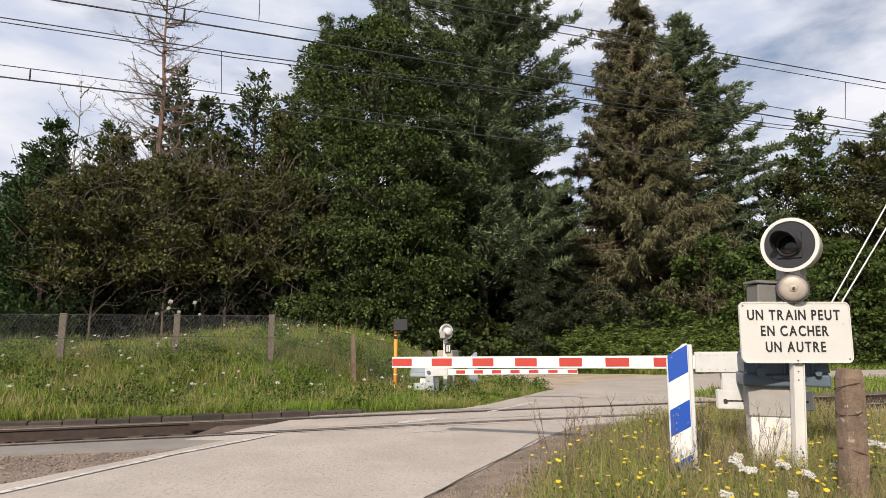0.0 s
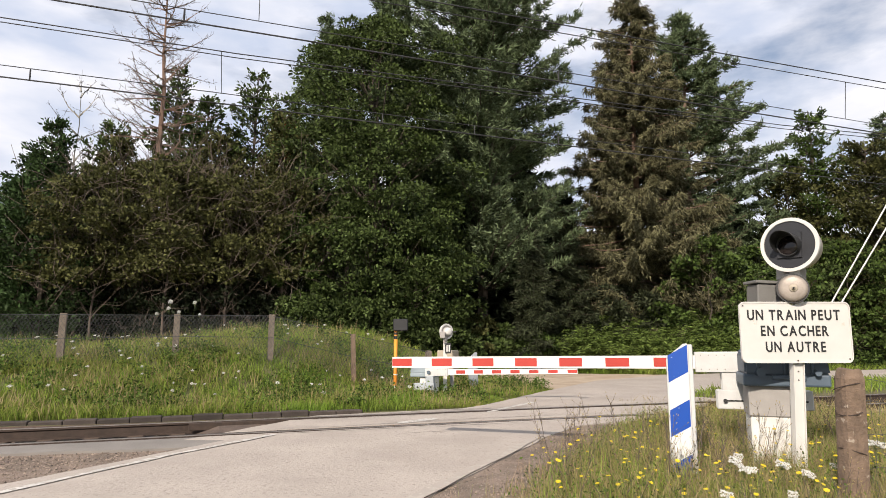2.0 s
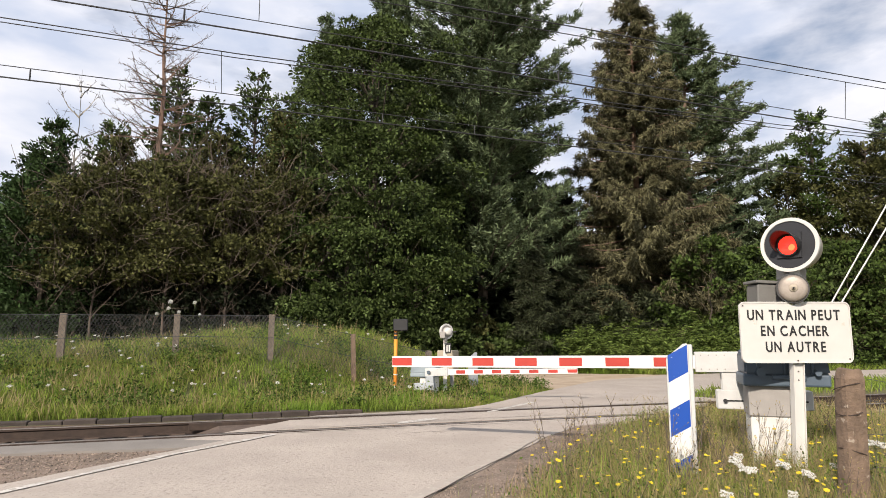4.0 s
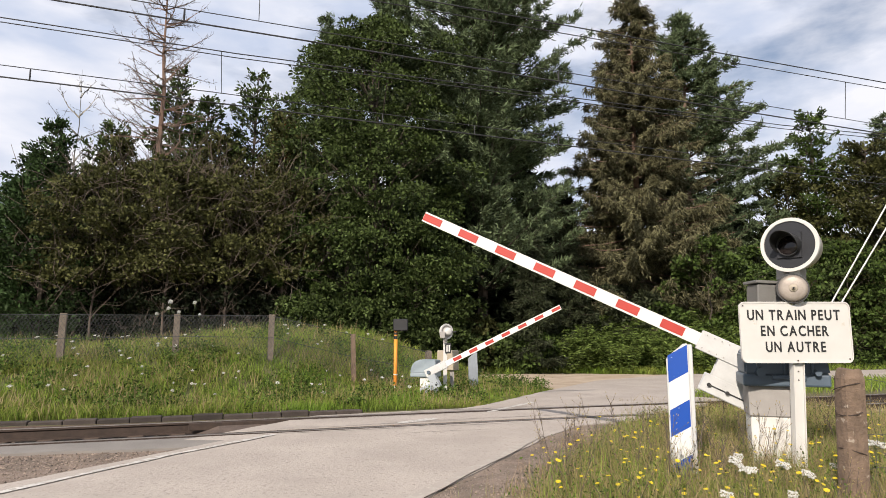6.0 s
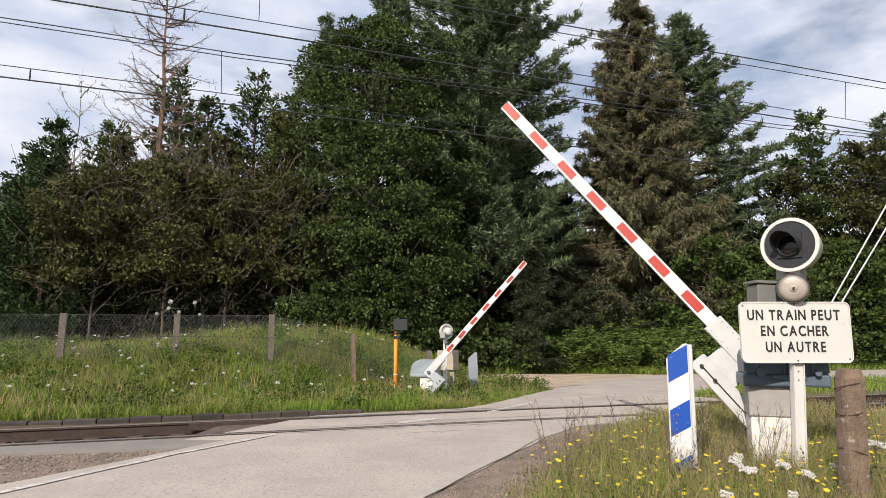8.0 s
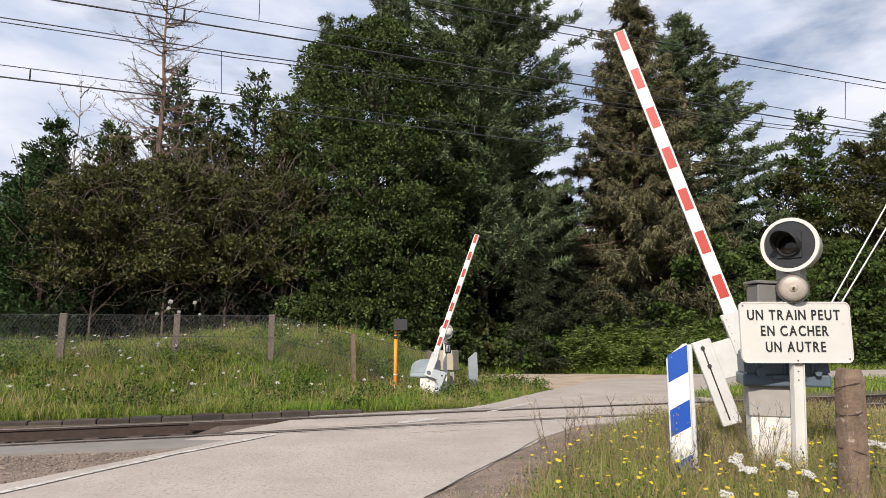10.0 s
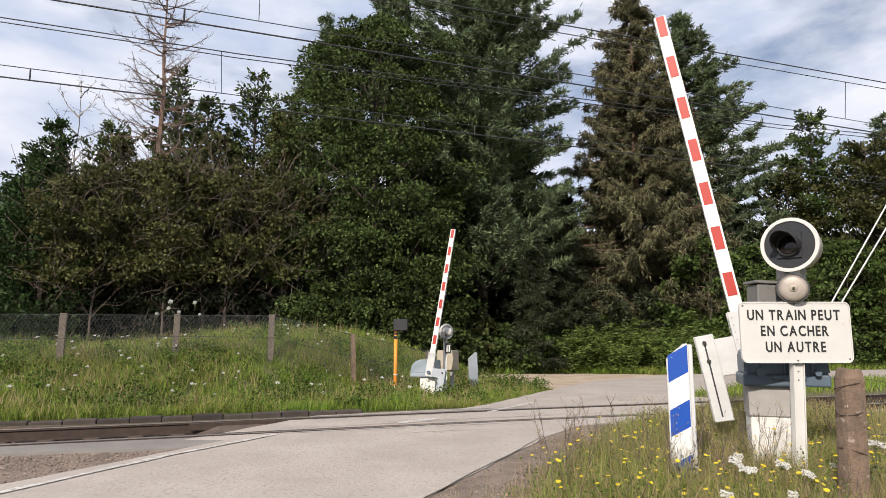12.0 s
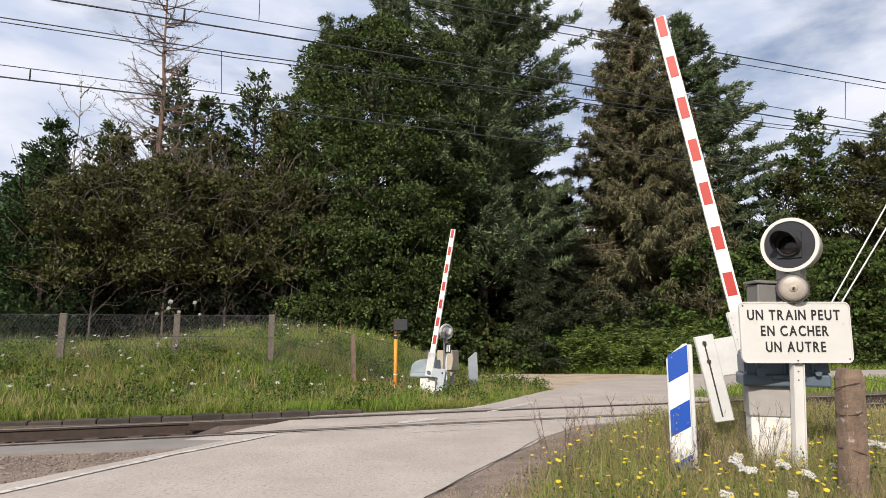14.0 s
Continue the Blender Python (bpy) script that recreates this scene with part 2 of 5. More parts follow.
def lettering(text, size, m, material, parent, depth=0.003):
    cu = bpy.data.curves.new("letter", "FONT")
    cu.body, cu.size, cu.align_x, cu.align_y, cu.extrude = text, size, "CENTER", "CENTER", depth
    cu.offset = 0.0024
    tmp = new("letter_curve", cu)
    me = bpy.data.meshes.new_from_object(tmp.evaluated_get(bpy.context.evaluated_depsgraph_get()))
    bpy.data.objects.remove(tmp)
    me.materials.clear()
    me.materials.append(material)
    ob = new("letter", me)
    ob.parent = parent
    ob.matrix_basis = m
    return ob


# ---------------------------------------------------------------- plan: railway frame and road
RX, RY = math.sin(radians(71.0)), math.cos(radians(71.0))   # way of the rails; n is measured across them


def sn(s, n, z=0.0):
    return Vector((s * RX - n * RY, s * RY + n * RX, z))


def to_sn(x, y):
    return x * RX + y * RY, -x * RY + y * RX


def smooth(a, b, t):
    t = min(1.0, max(0.0, (t - a) / (b - a)))
    return t * t * (3 - 2 * t)


LEFT_EDGE = [(-10.4, -7.0), (-4.13, 6.0), (-2.7, 9.05), (-1.1, 10.75), (0.75, 12.85), (2.75, 16.7), (4.8, 20.2), (8.5, 23.6), (20, 27.6), (60, 36)]
RIGHT_EDGE = [(-6.0, -7.0), (-0.15, 5.6), (1.45, 9.0), (3.0, 11.7), (4.6, 13.6), (6.6, 16.4), (9.0, 18.9), (12.5, 21.0), (22, 23.6), (62, 32)]


def edge_at(poly, y):
    for (x0, y0), (x1, y1) in zip(poly, poly[1:]):
        if y0 <= y <= y1:
            return x0 + (x1 - x0) * (y - y0) / (y1 - y0)
    return poly[-1][0] if y > poly[-1][1] else poly[0][0]


def seg_dist(poly, x, y):
    best = 1e9
    for (x0, y0), (x1, y1) in zip(poly, poly[1:]):
        dx, dy = x1 - x0, y1 - y0
        t = min(1, max(0, ((x - x0) * dx + (y - y0) * dy) / (dx * dx + dy * dy)))
        best = min(best, math.hypot(x - x0 - t * dx, y - y0 - t * dy))
    return best


def on_road(x, y):
    return edge_at(LEFT_EDGE, y) <= x <= edge_at(RIGHT_EDGE, y)


CREST = [(-60, 0.95), (-8, 0.98), (-5.4, 1.02), (-1.8, 1.06), (0.2, 1.34), (1.4, 1.34), (3.2, 1.36), (5.0, 1.32), (6.3, 1.05), (8.5, 0.0), (40, 0.0)]


def crest(s):
    for (s0, z0), (s1, z1) in zip(CREST, CREST[1:]):
        if s0 <= s <= s1:
            return z0 + (z1 - z0) * (s - s0) / (s1 - s0)
    return 0.0


def ground_z(x, y):
    s, n = to_sn(x, y)
    z = -0.05
    if 9.26 < n < 11.72 and (s < -0.2 or s > 7.3):
        return -0.19
    if n > 11.7 and x < edge_at(LEFT_EDGE, y):
        away = smooth(2.9, 5.8, seg_dist(LEFT_EDGE, x, y))
        rise = 0.06 + smooth(12.0, 17.8, n) * crest(s)
        fall = 1 - 0.55 * smooth(18.6, 23.0, n)
        z += away * rise * fall
        z += away * (0.06 * noise.noise((x * 0.7, y * 0.7, 3.1)) + 0.05 * noise.noise((x * 2.3, y * 2.3, 7.7)))
    if x > edge_at(RIGHT_EDGE, y) and n < 8.7:
        z += 0.03 * smooth(0.2, 1.0, seg_dist(RIGHT_EDGE, x, y))
    return z


def build_ground():
    ss = [-1500, -400, -120, -60, -40, -30, -24] + [x * 0.4 for x in range(-50, 76)] + [34, 40, 50, 60, 120, 400, 1500]
    nn = [-1500, -400, -120, -50, -20, -12, -8] + [x * 0.4 for x in range(-14, 21)] + [8.4, 8.8, 9.24, 9.28, 9.7, 10.2, 10.7, 11.2, 11.69, 11.74, 12.0] \
        + [12.4 + 0.4 * i for i in range(34)] + [27, 30, 34, 40, 50, 70, 120, 400, 1500]
    verts, faces, mats = [], [], []
    for n_ in nn:
        for s_ in ss:
            p = sn(s_, n_)
            verts.append((p.x, p.y, ground_z(p.x, p.y)))
    w = len(ss)
    for j in range(len(nn) - 1):
        for i in range(w - 1):
            faces.append((j * w + i, j * w + i + 1, (j + 1) * w + i + 1, (j + 1) * w + i))
            s_, n_ = (ss[i] + ss[i + 1]) / 2, (nn[j] + nn[j + 1]) / 2
            p = sn(s_, n_)
            k = 0
            left = p.x < edge_at(LEFT_EDGE, p.y)
            if 9.26 < n_ < 11.72:
                k = 2
            elif n_ <= 9.26 and left and -12 < n_:
                k = 1
            mats.append(k)
    ob = mesh_object("ground", verts, faces, [SOIL, GRAVEL, BALLAST])
    ob.data.polygons.foreach_set("material_index", mats)
    tagged(ob, "grassy earth with gravel beside the road and track", "ground", kind="structure")


def loft(name, rows, material, label, category="road", thick=0.05):
    """A paved strip: rows of two edge points (left, right); ragged edge thickness below."""
    verts, faces = [], []
    cols = 9
    for (a, b) in rows:
        a, b = Vector(a), Vector(b)
        for c in range(cols):
            p = a.lerp(b, c / (cols - 1))
            p.z += 0.008 * math.sin(math.pi * c / (cols - 1))
            verts.append(p)
        verts.append(b - Vector((0, 0, thick)))
        verts.append(a - Vector((0, 0, thick)))
    w = cols + 2
    for j in range(len(rows) - 1):
        for c in range(w):
            d = (c + 1) % w
            faces.append((j * w + c, j * w + d, (j + 1) * w + d, (j + 1) * w + c))
    faces.append(tuple(range(w)))
    faces.append(tuple((len(rows) - 1) * w + c for c in range(w))[::-1])
    ob = mesh_object(name, verts, faces, material)
    return tagged(ob, label, category, kind="structure")


def cross(poly, n_):
    """Where an edge of the road crosses the line n across the rails."""
    for (x0, y0), (x1, y1) in zip(poly, poly[1:]):
        a, b = to_sn(x0, y0)[1], to_sn(x1, y1)[1]
        if a <= n_ <= b:
            t = (n_ - a) / (b - a)
            return Vector((x0 + (x1 - x0) * t, y0 + (y1 - y0) * t, 0))
    return None


def ragged(p, k, amount=0.05):
    return p + Vector((amount * noise.noise((p.x * 2.1, p.y * 2.1, k)), amount * noise.noise((p.x * 2.1, p.y * 2.1, k + 5)), 0))


def build_road():
    def rows(n0, n1, step):
        k = max(2, int((n1 - n0) / step) + 1)
        r = []
        for i in range(k):
            n_ = n0 + (n1 - n0) * i / (k - 1)
            a, b = cross(LEFT_EDGE, n_), cross(RIGHT_EDGE, n_)
            if 9.3 < n_ < 11.6:                       # the paving of the crossing runs wider than the road
                a = sn(-0.25 + (n_ - 9.5) * 0.95, n_)
            wide = 1.5 * smooth(8.7, 9.4, n_) * (1 - smooth(11.3, 12.6, n_))
            b = b + Vector((RX, RY, 0)) * wide
            r.append((ragged(a, 1), ragged(b, 2)))
        return r
    loft("road_near", rows(-2.0, 9.53, 0.2), ASPHALT, "pale worn asphalt road before the track")
    loft("road_crossing", rows(9.80, 10.93, 0.1), ASPHALT, "worn asphalt paving between the rails")
    far = rows(11.2, 14.5, 0.2)
    n_end = 14.5
    la, rb = far[-1]
    lp = [la] + [Vector((x, y, 0)) for x, y in LEFT_EDGE if to_sn(x, y)[1] > n_end + 0.4]
    rp = [rb] + [Vector((x, y, 0)) for x, y in RIGHT_EDGE if to_sn(x, y)[1] > n_end + 0.4]

    def resample(pl, k):
        d = [0]
        for a, b in zip(pl, pl[1:]):
            d.append(d[-1] + (b - a).length)
        o = []
        for i in range(k):
            t = d[-1] * (i / (k - 1)) ** 1.5
            for j in range(len(pl) - 1):
                if d[j] <= t <= d[j + 1] + 1e-9:
                    o.append(pl[j].lerp(pl[j + 1], (t - d[j]) / (d[j + 1] - d[j])))
                    break
        return o
    far += list(zip(resample(lp, 60), resample(rp, 60)))[1:]
    loft("road_far", far, ASPHALT, "pale asphalt road curving away beyond the track")
    vg = []
    for i in range(75):
        n_ = -2.0 + i * 0.15
        b = cross(RIGHT_EDGE, n_)
        w = 0.95 + 0.3 * noise.noise((n_ * 0.9, 0.0, 2.0))
        vg.append((b + Vector((-0.03, 0.0, -0.014)), ragged(b + Vector((w, -0.3 * w, -0.027)), 6, 0.3)))
    loft("gravel_verge", vg, GRAVEL, "brown gravel strip along the road's edge", "verge", 0.06)
    # asphalt apron along the near rail
    ap = []
    for i in range(40):
        s_ = -14 + i * 0.4
        ap.append((sn(s_, 9.53) + Vector((0, 0, -0.005)), ragged(sn(s_, 9.04 - 0.26 * smooth(-3, 0.0, s_)), 4, 0.14) + Vector((0, 0, -0.02))))
    loft("pavement_apron", ap, ASPHALT_DARK, "cracked grey asphalt strip along the rail", "pavement")

    def stripe(name, pts, w, label):
        v, f = [], []
        for i, p in enumerate(pts):
            q = pts[min(i + 1, len(pts) - 1)] - pts[max(i - 1, 0)]
            side = Vector((q.y, -q.x, 0)).normalized() * w / 2
            for sgn in (-1, 1):
                v.append(ragged(p + side * sgn, 7 + sgn, 0.03) + Vector((0, 0, 0.0115)))
            if i:
                f.append((2 * i - 2, 2 * i - 1, 2 * i + 1, 2 * i))
        tagged(mesh_object(name, v, f, FADED if "right" in name else LINE), label, "road marking", kind="structure")

    def line(a, b, k=24):
        return [Vector((a[0] + (b[0] - a[0]) * i / k, a[1] + (b[1] - a[1]) * i / k, 0)) for i in range(k + 1)]
    stripe("road_line_left", line((-8.0, -4.1), (-3.81, 5.87), 30) + line((-3.81, 5.87), (-3.19, 7.42))[1:] + line((-3.19, 7.42), (-2.34, 9.1))[1:], 0.095, "worn white edge line")
    stripe("road_line_crossing", line((-0.70, 10.28), (-0.12, 10.82), 8), 0.2, "short worn white dash on the crossing")
    stripe("road_line_far", line((0.82, 11.75), (1.88, 13.5), 14), 0.11, "worn white edge line beyond the track")
    # Not a paint line: a pale strip stands for the worn asphalt edge.
    stripe("road_line_right", line((-4.6, -3.9), (-0.22, 5.6), 30) + line((-0.22, 5.6), (1.35, 9.0))[1:], 0.12, "worn pale edge of the asphalt along the verge")


def build_cracks():
    """Thin dark cracks and seams in the paving beside the rails."""
    r4 = random.Random(8)
    seams = [((-0.75, 9.15), (0.85, 9.62))]
    for n_, s0, s1 in ((9.40, 0.3, 3.4), (9.34, 2.2, 6.2), (9.90, 0.6, 4.0), (10.04, 2.6, 6.6), (10.82, 1.4, 5.2), (11.32, 1.6, 6.4), (11.42, 3.4, 7.0), (12.3, 2.8, 5.4)):
        a, b = sn(s0, n_), sn(s1, n_ + 0.03)
        seams.append(((a.x, a.y), (b.x, b.y)))
    for (x0, y0), (x1, y1) in seams:
        v, f = [], []
        for i in range(25):
            t = i / 24
            p = Vector((x0 + (x1 - x0) * t, y0 + (y1 - y0) * t + 0.05 * noise.noise((x0 + t * 9, y0, 1.0)), 0.0115))
            w = 0.014 * (0.3 + r4.random()) * math.sin(math.pi * (0.05 + 0.9 * t))
            v += [p + Vector((0, -w, 0)), p + Vector((0, w, 0))]
            if i:
                f.append((2 * i - 2, 2 * i - 1, 2 * i + 1, 2 * i))
        tagged(mesh_object("road_crack", v, f, ASPHALT_DARK), "thin dark seam in the worn asphalt", "crack", kind="structure")


DIRT_PATCH = [(3.1, 16.9), (2.3, 18.6), (1.0, 20.6), (0.8, 23.4), (4.5, 24.4), (8.3, 23.6), (4.9, 20.2)]


def in_dirt(x, y):
    inside = False
    for (x0, y0), (x1, y1) in zip(DIRT_PATCH, DIRT_PATCH[1:] + DIRT_PATCH[:1]):
        if (y0 > y) != (y1 > y) and x < x0 + (x1 - x0) * (y - y0) / (y1 - y0):
            inside = not inside
    return inside


def build_dirt():
    c = Vector((3.6, 21.4, -0.005))
    rim = []
    for (x0, y0), (x1, y1) in zip(DIRT_PATCH, DIRT_PATCH[1:] + DIRT_PATCH[:1]):
        for i in range(8):
            p = ragged(Vector((x0 + (x1 - x0) * i / 8, y0 + (y1 - y0) * i / 8, -0.012)), 3, 0.35)
            rim.append(p)
    k = len(rim)
    mid = [p.lerp(c, 0.5) + Vector((0, 0, 0.008)) for p in rim]
    low = [p - Vector((0, 0, 0.08)) for p in rim]
    f = [(i, (i + 1) % k, k + (i + 1) % k, k + i) for i in range(k)] + [(k + i, k + (i + 1) % k, 2 * k) for i in range(k)] + [(2 * k + 1 + i, 2 * k + 1 + (i + 1) % k, (i + 1) % k, i) for i in range(k)]
    tagged(mesh_object("dirt_turnout", rim + mid + [c] + low, f, DIRT), "sandy earth turn-out beside the road", "ground", kind="structure")


def build_track():
    prof = [(-0.075, -0.172), (0.075, -0.172), (0.075, -0.155), (0.012, -0.135), (0.012, -0.045), (0.036, -0.03), (0.036, -0.004), (0.028, 0.004), (-0.028, 0.004), (-0.036, -0.004), (-0.036, -0.03), (-0.012, -0.045), (-0.012, -0.135), (-0.075, -0.155)]
    for n_ in (9.62, 11.12):
        v, f, mi = [], [], []
        for s_ in (-300, -60, -20, 0, 20, 60, 300):
            for a, z in prof:
                p = sn(s_, n_ + a, z + 0.011)
                v.append(p)
        k = len(prof)
        for j in range(6):
            for i in range(k):
                f.append((j * k + i, j * k + (i + 1) % k, (j + 1) * k + (i + 1) % k, (j + 1) * k + i))
                mi.append(1 if i in (6, 7, 8) else 0)
        ob = mesh_object("rail", v, f, [RUST, RAILTOP])
        ob.data.polygons.foreach_set("material_index", mi)
        tagged(ob, "rusty steel rail with a worn bright head", "rail", "rails of the track")
    for n_ in (9.735, 10.995):
        bm = box(-0.45, 7.3, -0.026, 0.026, -0.11, 0.004, 0.006)
        bm.transform(Matrix.Translation(sn(0, n_)) @ Matrix.Rotation(radians(19), 4, "Z"))
        tagged(part("check_rail", bm, RUST, None), "rusty check rail let into the crossing", "rail", "rails of the track")
    sl = box(-0.12, 0.12, -1.3, 1.3, -0.10, 0.0, 0.02)
    me = bpy.data.meshes.new("sleeper")
    sl.to_mesh(me)
    sl.free()
    me.materials.append(SLEEPER)
    for i in range(-40, 60):
        s_ = i * 0.6
        if -0.6 < s_ < 7.5:
            continue
        ob = new("sleeper", me)
        ob.matrix_basis = Matrix.Translation(sn(s_, 10.37, -0.152)) @ Matrix.Rotation(radians(19), 4, "Z")
        tagged(ob, "dark oiled wooden sleeper sunk in ballast", "sleeper", "sleepers of the track")


def build_kerb():
    """A row of dark blocks that edges the bank beside the track."""
    row = thing("kerb_row", Matrix.Identity(4), "dark weathered kerb blocks edging the grass bank", "kerb", kind="structure")
    bm = box(-0.238, 0.238, -0.10, 0.10, 0, 0.22, 0.012)
    me = bpy.data.meshes.new("kerb_block")
    bm.to_mesh(me)
    bm.free()
    me.materials.append(KERB)
    rnd = random.Random(4)
    for i in range(44):
        s_ = 2.25 - i * 0.485
        ob = new("kerb_block", me)
        ob.parent = row
        ob.matrix_basis = Matrix.Translation(sn(s_, 11.87 + rnd.uniform(-0.012, 0.012), -0.185 + rnd.uniform(-0.014, 0.014))) @ Matrix.Rotation(radians(19 + rnd.uniform(-0.6, 0.6)), 4, "Z")


# ---------------------------------------------------------------- crossing equipment
def barrier_machine(name, m, k, length, base_z, label):
    """A lifting barrier: plinth, drive housing, swinging arm with its counterweight. Local -x is the way of the lowered arm; k scales it."""
    b = thing(name, m, label, "level crossing barrier", "barriers of the crossing")
    piv = 1.076 * k if base_z is None else base_z
    zz = piv - 1.076 * k
    up = 0.0 if k == 1 else 0.07 * k
    part("plinth", box(-0.10 * k, 0.34 * k, -0.52 * k, -0.16 * k, min(0, zz) - 0.1, zz + 0.56 * k, 0.012), PLINTH, b, "flaking whitewashed plinth")
    part("pedestal", box(-0.11 * k, 0.35 * k, -0.53 * k, -0.15 * k, zz + 0.56 * k, zz + 0.86 * k + up, 0.01), CABGREY if k == 1 else PLINTH, b, "grey painted pedestal" if k == 1 else "flaking white pedestal")
    hb = box(-0.16 * k, 0.62 * k, -0.60 * k, -0.07 * k, zz + 0.86 * k + up, zz + 0.98 * k + up, 0.02 * k, seg=2)
    part("drive_tray", hb, GREYBLUE if k == 1 else LIGHTBLUE, b, smooth=False)
    out_ = [(-0.14, 0.98), (-0.14, 1.18), (-0.08, 1.24), (0.04, 1.27), (0.36, 1.27), (0.52, 1.20), (0.60, 1.10), (0.62, 0.98)]
    if k != 1:
        out_ = [(-0.14, 1.05), (-0.14, 1.40), (0.10, 1.43), (0.34, 1.42), (0.48, 1.37), (0.57, 1.27), (0.62, 1.14), (0.63, 1.05)]
    hood = prism([(x * k, zz + z * k) for x, z in out_], -0.60 * k, -0.09 * k)
    bmesh.ops.bevel(hood, geom=hood.edges[:], offset=0.018 * k, segments=2, affect="EDGES")
    part("drive_hood", hood, GREYBLUE if k == 1 else LIGHTBLUE, b)
    part("latch", box(0.10 * k, 0.40 * k, -0.635 * k, -0.60 * k, zz + 0.93 * k, zz + 0.97 * k, 0.006), GREYBLUE if k == 1 else LIGHTBLUE, b)
    for bx, br_ in ((0.0, 0.045), (0.5, 0.03)):
        part("boss", tube((bx * k, -0.66 * k, zz + 1.0 * k), (bx * k, -0.58 * k, zz + 1.0 * k), br_ * k, seg=14), GREYBLUE if k == 1 else LIGHTBLUE, b, "round cast boss")
    for ux in (-0.02, 0.22, 0.46):
        part("rib", box((ux - 0.012) * k, (ux + 0.012) * k, -0.622 * k, -0.59 * k, zz + 0.98 * k, zz + 1.2 * k, 0.004), GREYBLUE if k == 1 else LIGHTBLUE, b, "cast stiffening rib")
    part("axle", tube((0, -0.12 * k, piv), (0, 0.12 * k, piv), 0.05 * k, seg=16), GREYBLUE, b, "dark steel axle")
    arm = new("arm")
    arm.parent = b
    arm.empty_display_size = 0.1
    arm.matrix_basis = Matrix.Translation((0, 0, piv))
    # boom: slightly tapered box section, in alternate coloured lengths
    first = 0.52 * k
    h0, h1, d0, d1 = 0.072, 0.066, 0.035, 0.03
    if k != 1:
        h0, h1, d0, d1 = 0.062, 0.054, 0.03, 0.026
    pitch = (length - first - 0.03 * k) / 7.0 * (1.022 if k == 1 else 1.0)
    edges = []
    for i in range(8):
        a = length - i * pitch
        edges.append((max(a - 0.505 * pitch, first - 0.04 * k), a, True))
        if i < 7:
            edges.append((a - pitch, a - 0.505 * pitch, False))
    fh = 0.70 if k == 1 else 0.62
    for lo, hi, red in edges:
        def sect(q):
            t = (q - first) / (length - first)
            return h0 + (h1 - h0) * t, d0 + (d1 - d0) * t
        (ha, da), (hb_, db) = sect(lo), sect(hi)
        bm = bmesh.new()
        vs = []
        for q, hh, dd in ((-lo, ha, da), (-hi, hb_, db)):
            vs.append([bm.verts.new((q, y, z)) for y, z in ((-dd, -hh), (dd, -hh), (dd, hh), (-dd, hh))])
        for i in range(4):
            j = (i + 1) % 4
            bm.faces.new((vs[0][i], vs[0][j], vs[1][j], vs[1][i]))
        bm.faces.new(vs[0])
        bm.faces.new(vs[1][::-1])
        bmesh.ops.recalc_face_normals(bm, faces=bm.faces)
        seg_ob = part("boom_section", bm, ARMWHITE, arm, "white boom section")
        if red:
            for sgn in (-1, 1):
                f1 = box(-hi + 0.004, -lo, 0, 0.0025, -min(ha, hb_) * fh, min(ha, hb_) * fh)
                bmesh.ops.translate(f1, vec=(0, sgn * (max(da, db) + 0.001) - (0.0025 if sgn < 0 else 0), 0), verts=f1.verts)
                part("red_film", f1, ARMRED, seg_ob, "red reflective rectangle")
    br = bmesh.new()
    for y in (-0.062 * k, 0.045 * k):
        add_box(br, -0.56 * k, 0.12 * k, y, y + 0.016 * k, -0.11 * k, 0.11 * k, 0.006)
    brk = part("arm_bracket", br, GALV, arm, "drilled galvanised arm bracket")
    for bx in (-0.50, -0.42, -0.34, -0.26):
        for bz in (-0.075, 0.075):
            for y in (-0.066, 0.065):
                part("bolt", tube((bx * k, (y - 0.006) * k, bz * k), (bx * k, (y + 0.006) * k, bz * k), 0.007 * k, seg=8), CABGREY, brk)
    if k == 1:
        cw = bmesh.new()
        for y in (-0.05, 0.07):
            add_box(cw, -0.36, 0.57, y, y + 0.03, -0.50, -0.30, 0.008)
            add_box(cw, -0.30, 0.10, y + 0.004, y + 0.022, -0.32, -0.10, 0.006)
        cwp = part("counterweight", cw, GALV, arm, "pale grey counterweight plates")
        sl = box(-0.28, 0.52, -0.054, -0.05, -0.418, -0.402)
        part("slot", sl, BLACK, cwp, "dark adjusting slot")
        for bx in (-0.28, -0.08):
            part("bolt", tube((bx, -0.075, -0.41), (bx, -0.045, -0.41), 0.022, seg=8), BLACK, cwp, "dark clamp bolt")
    else:
        cw = bmesh.new()
        for y in (-0.05, 0.07):
            add_box(cw, -0.16 * k, 0.46 * k, y * k, (y + 0.03) * k, -0.50 * k, -0.30 * k, 0.008)
            add_box(cw, -0.14 * k, 0.10 * k, (y + 0.004) * k, (y + 0.022) * k, -0.32 * k, -0.10 * k, 0.006)
        cwp = part("counterweight", cw, ALU, arm, "grey counterweight plates")
        for bx in (-0.06, 0.34):
            part("bolt", tube((bx * k, 0.095 * k, -0.41 * k), (bx * k, 0.115 * k, -0.41 * k), 0.026 * k, seg=8), BLACK, cwp, "dark clamp bolt")
    return b, arm, piv


NEAR_M = Matrix.Translation((3.323, 6.95, 0)) @ Matrix.Rotation(radians(-17.4), 4, "Z")
FAR_M = Matrix.Translation((-0.306, 14.7, 0)) @ Matrix.Rotation(radians(180 - 18.0), 4, "Z")


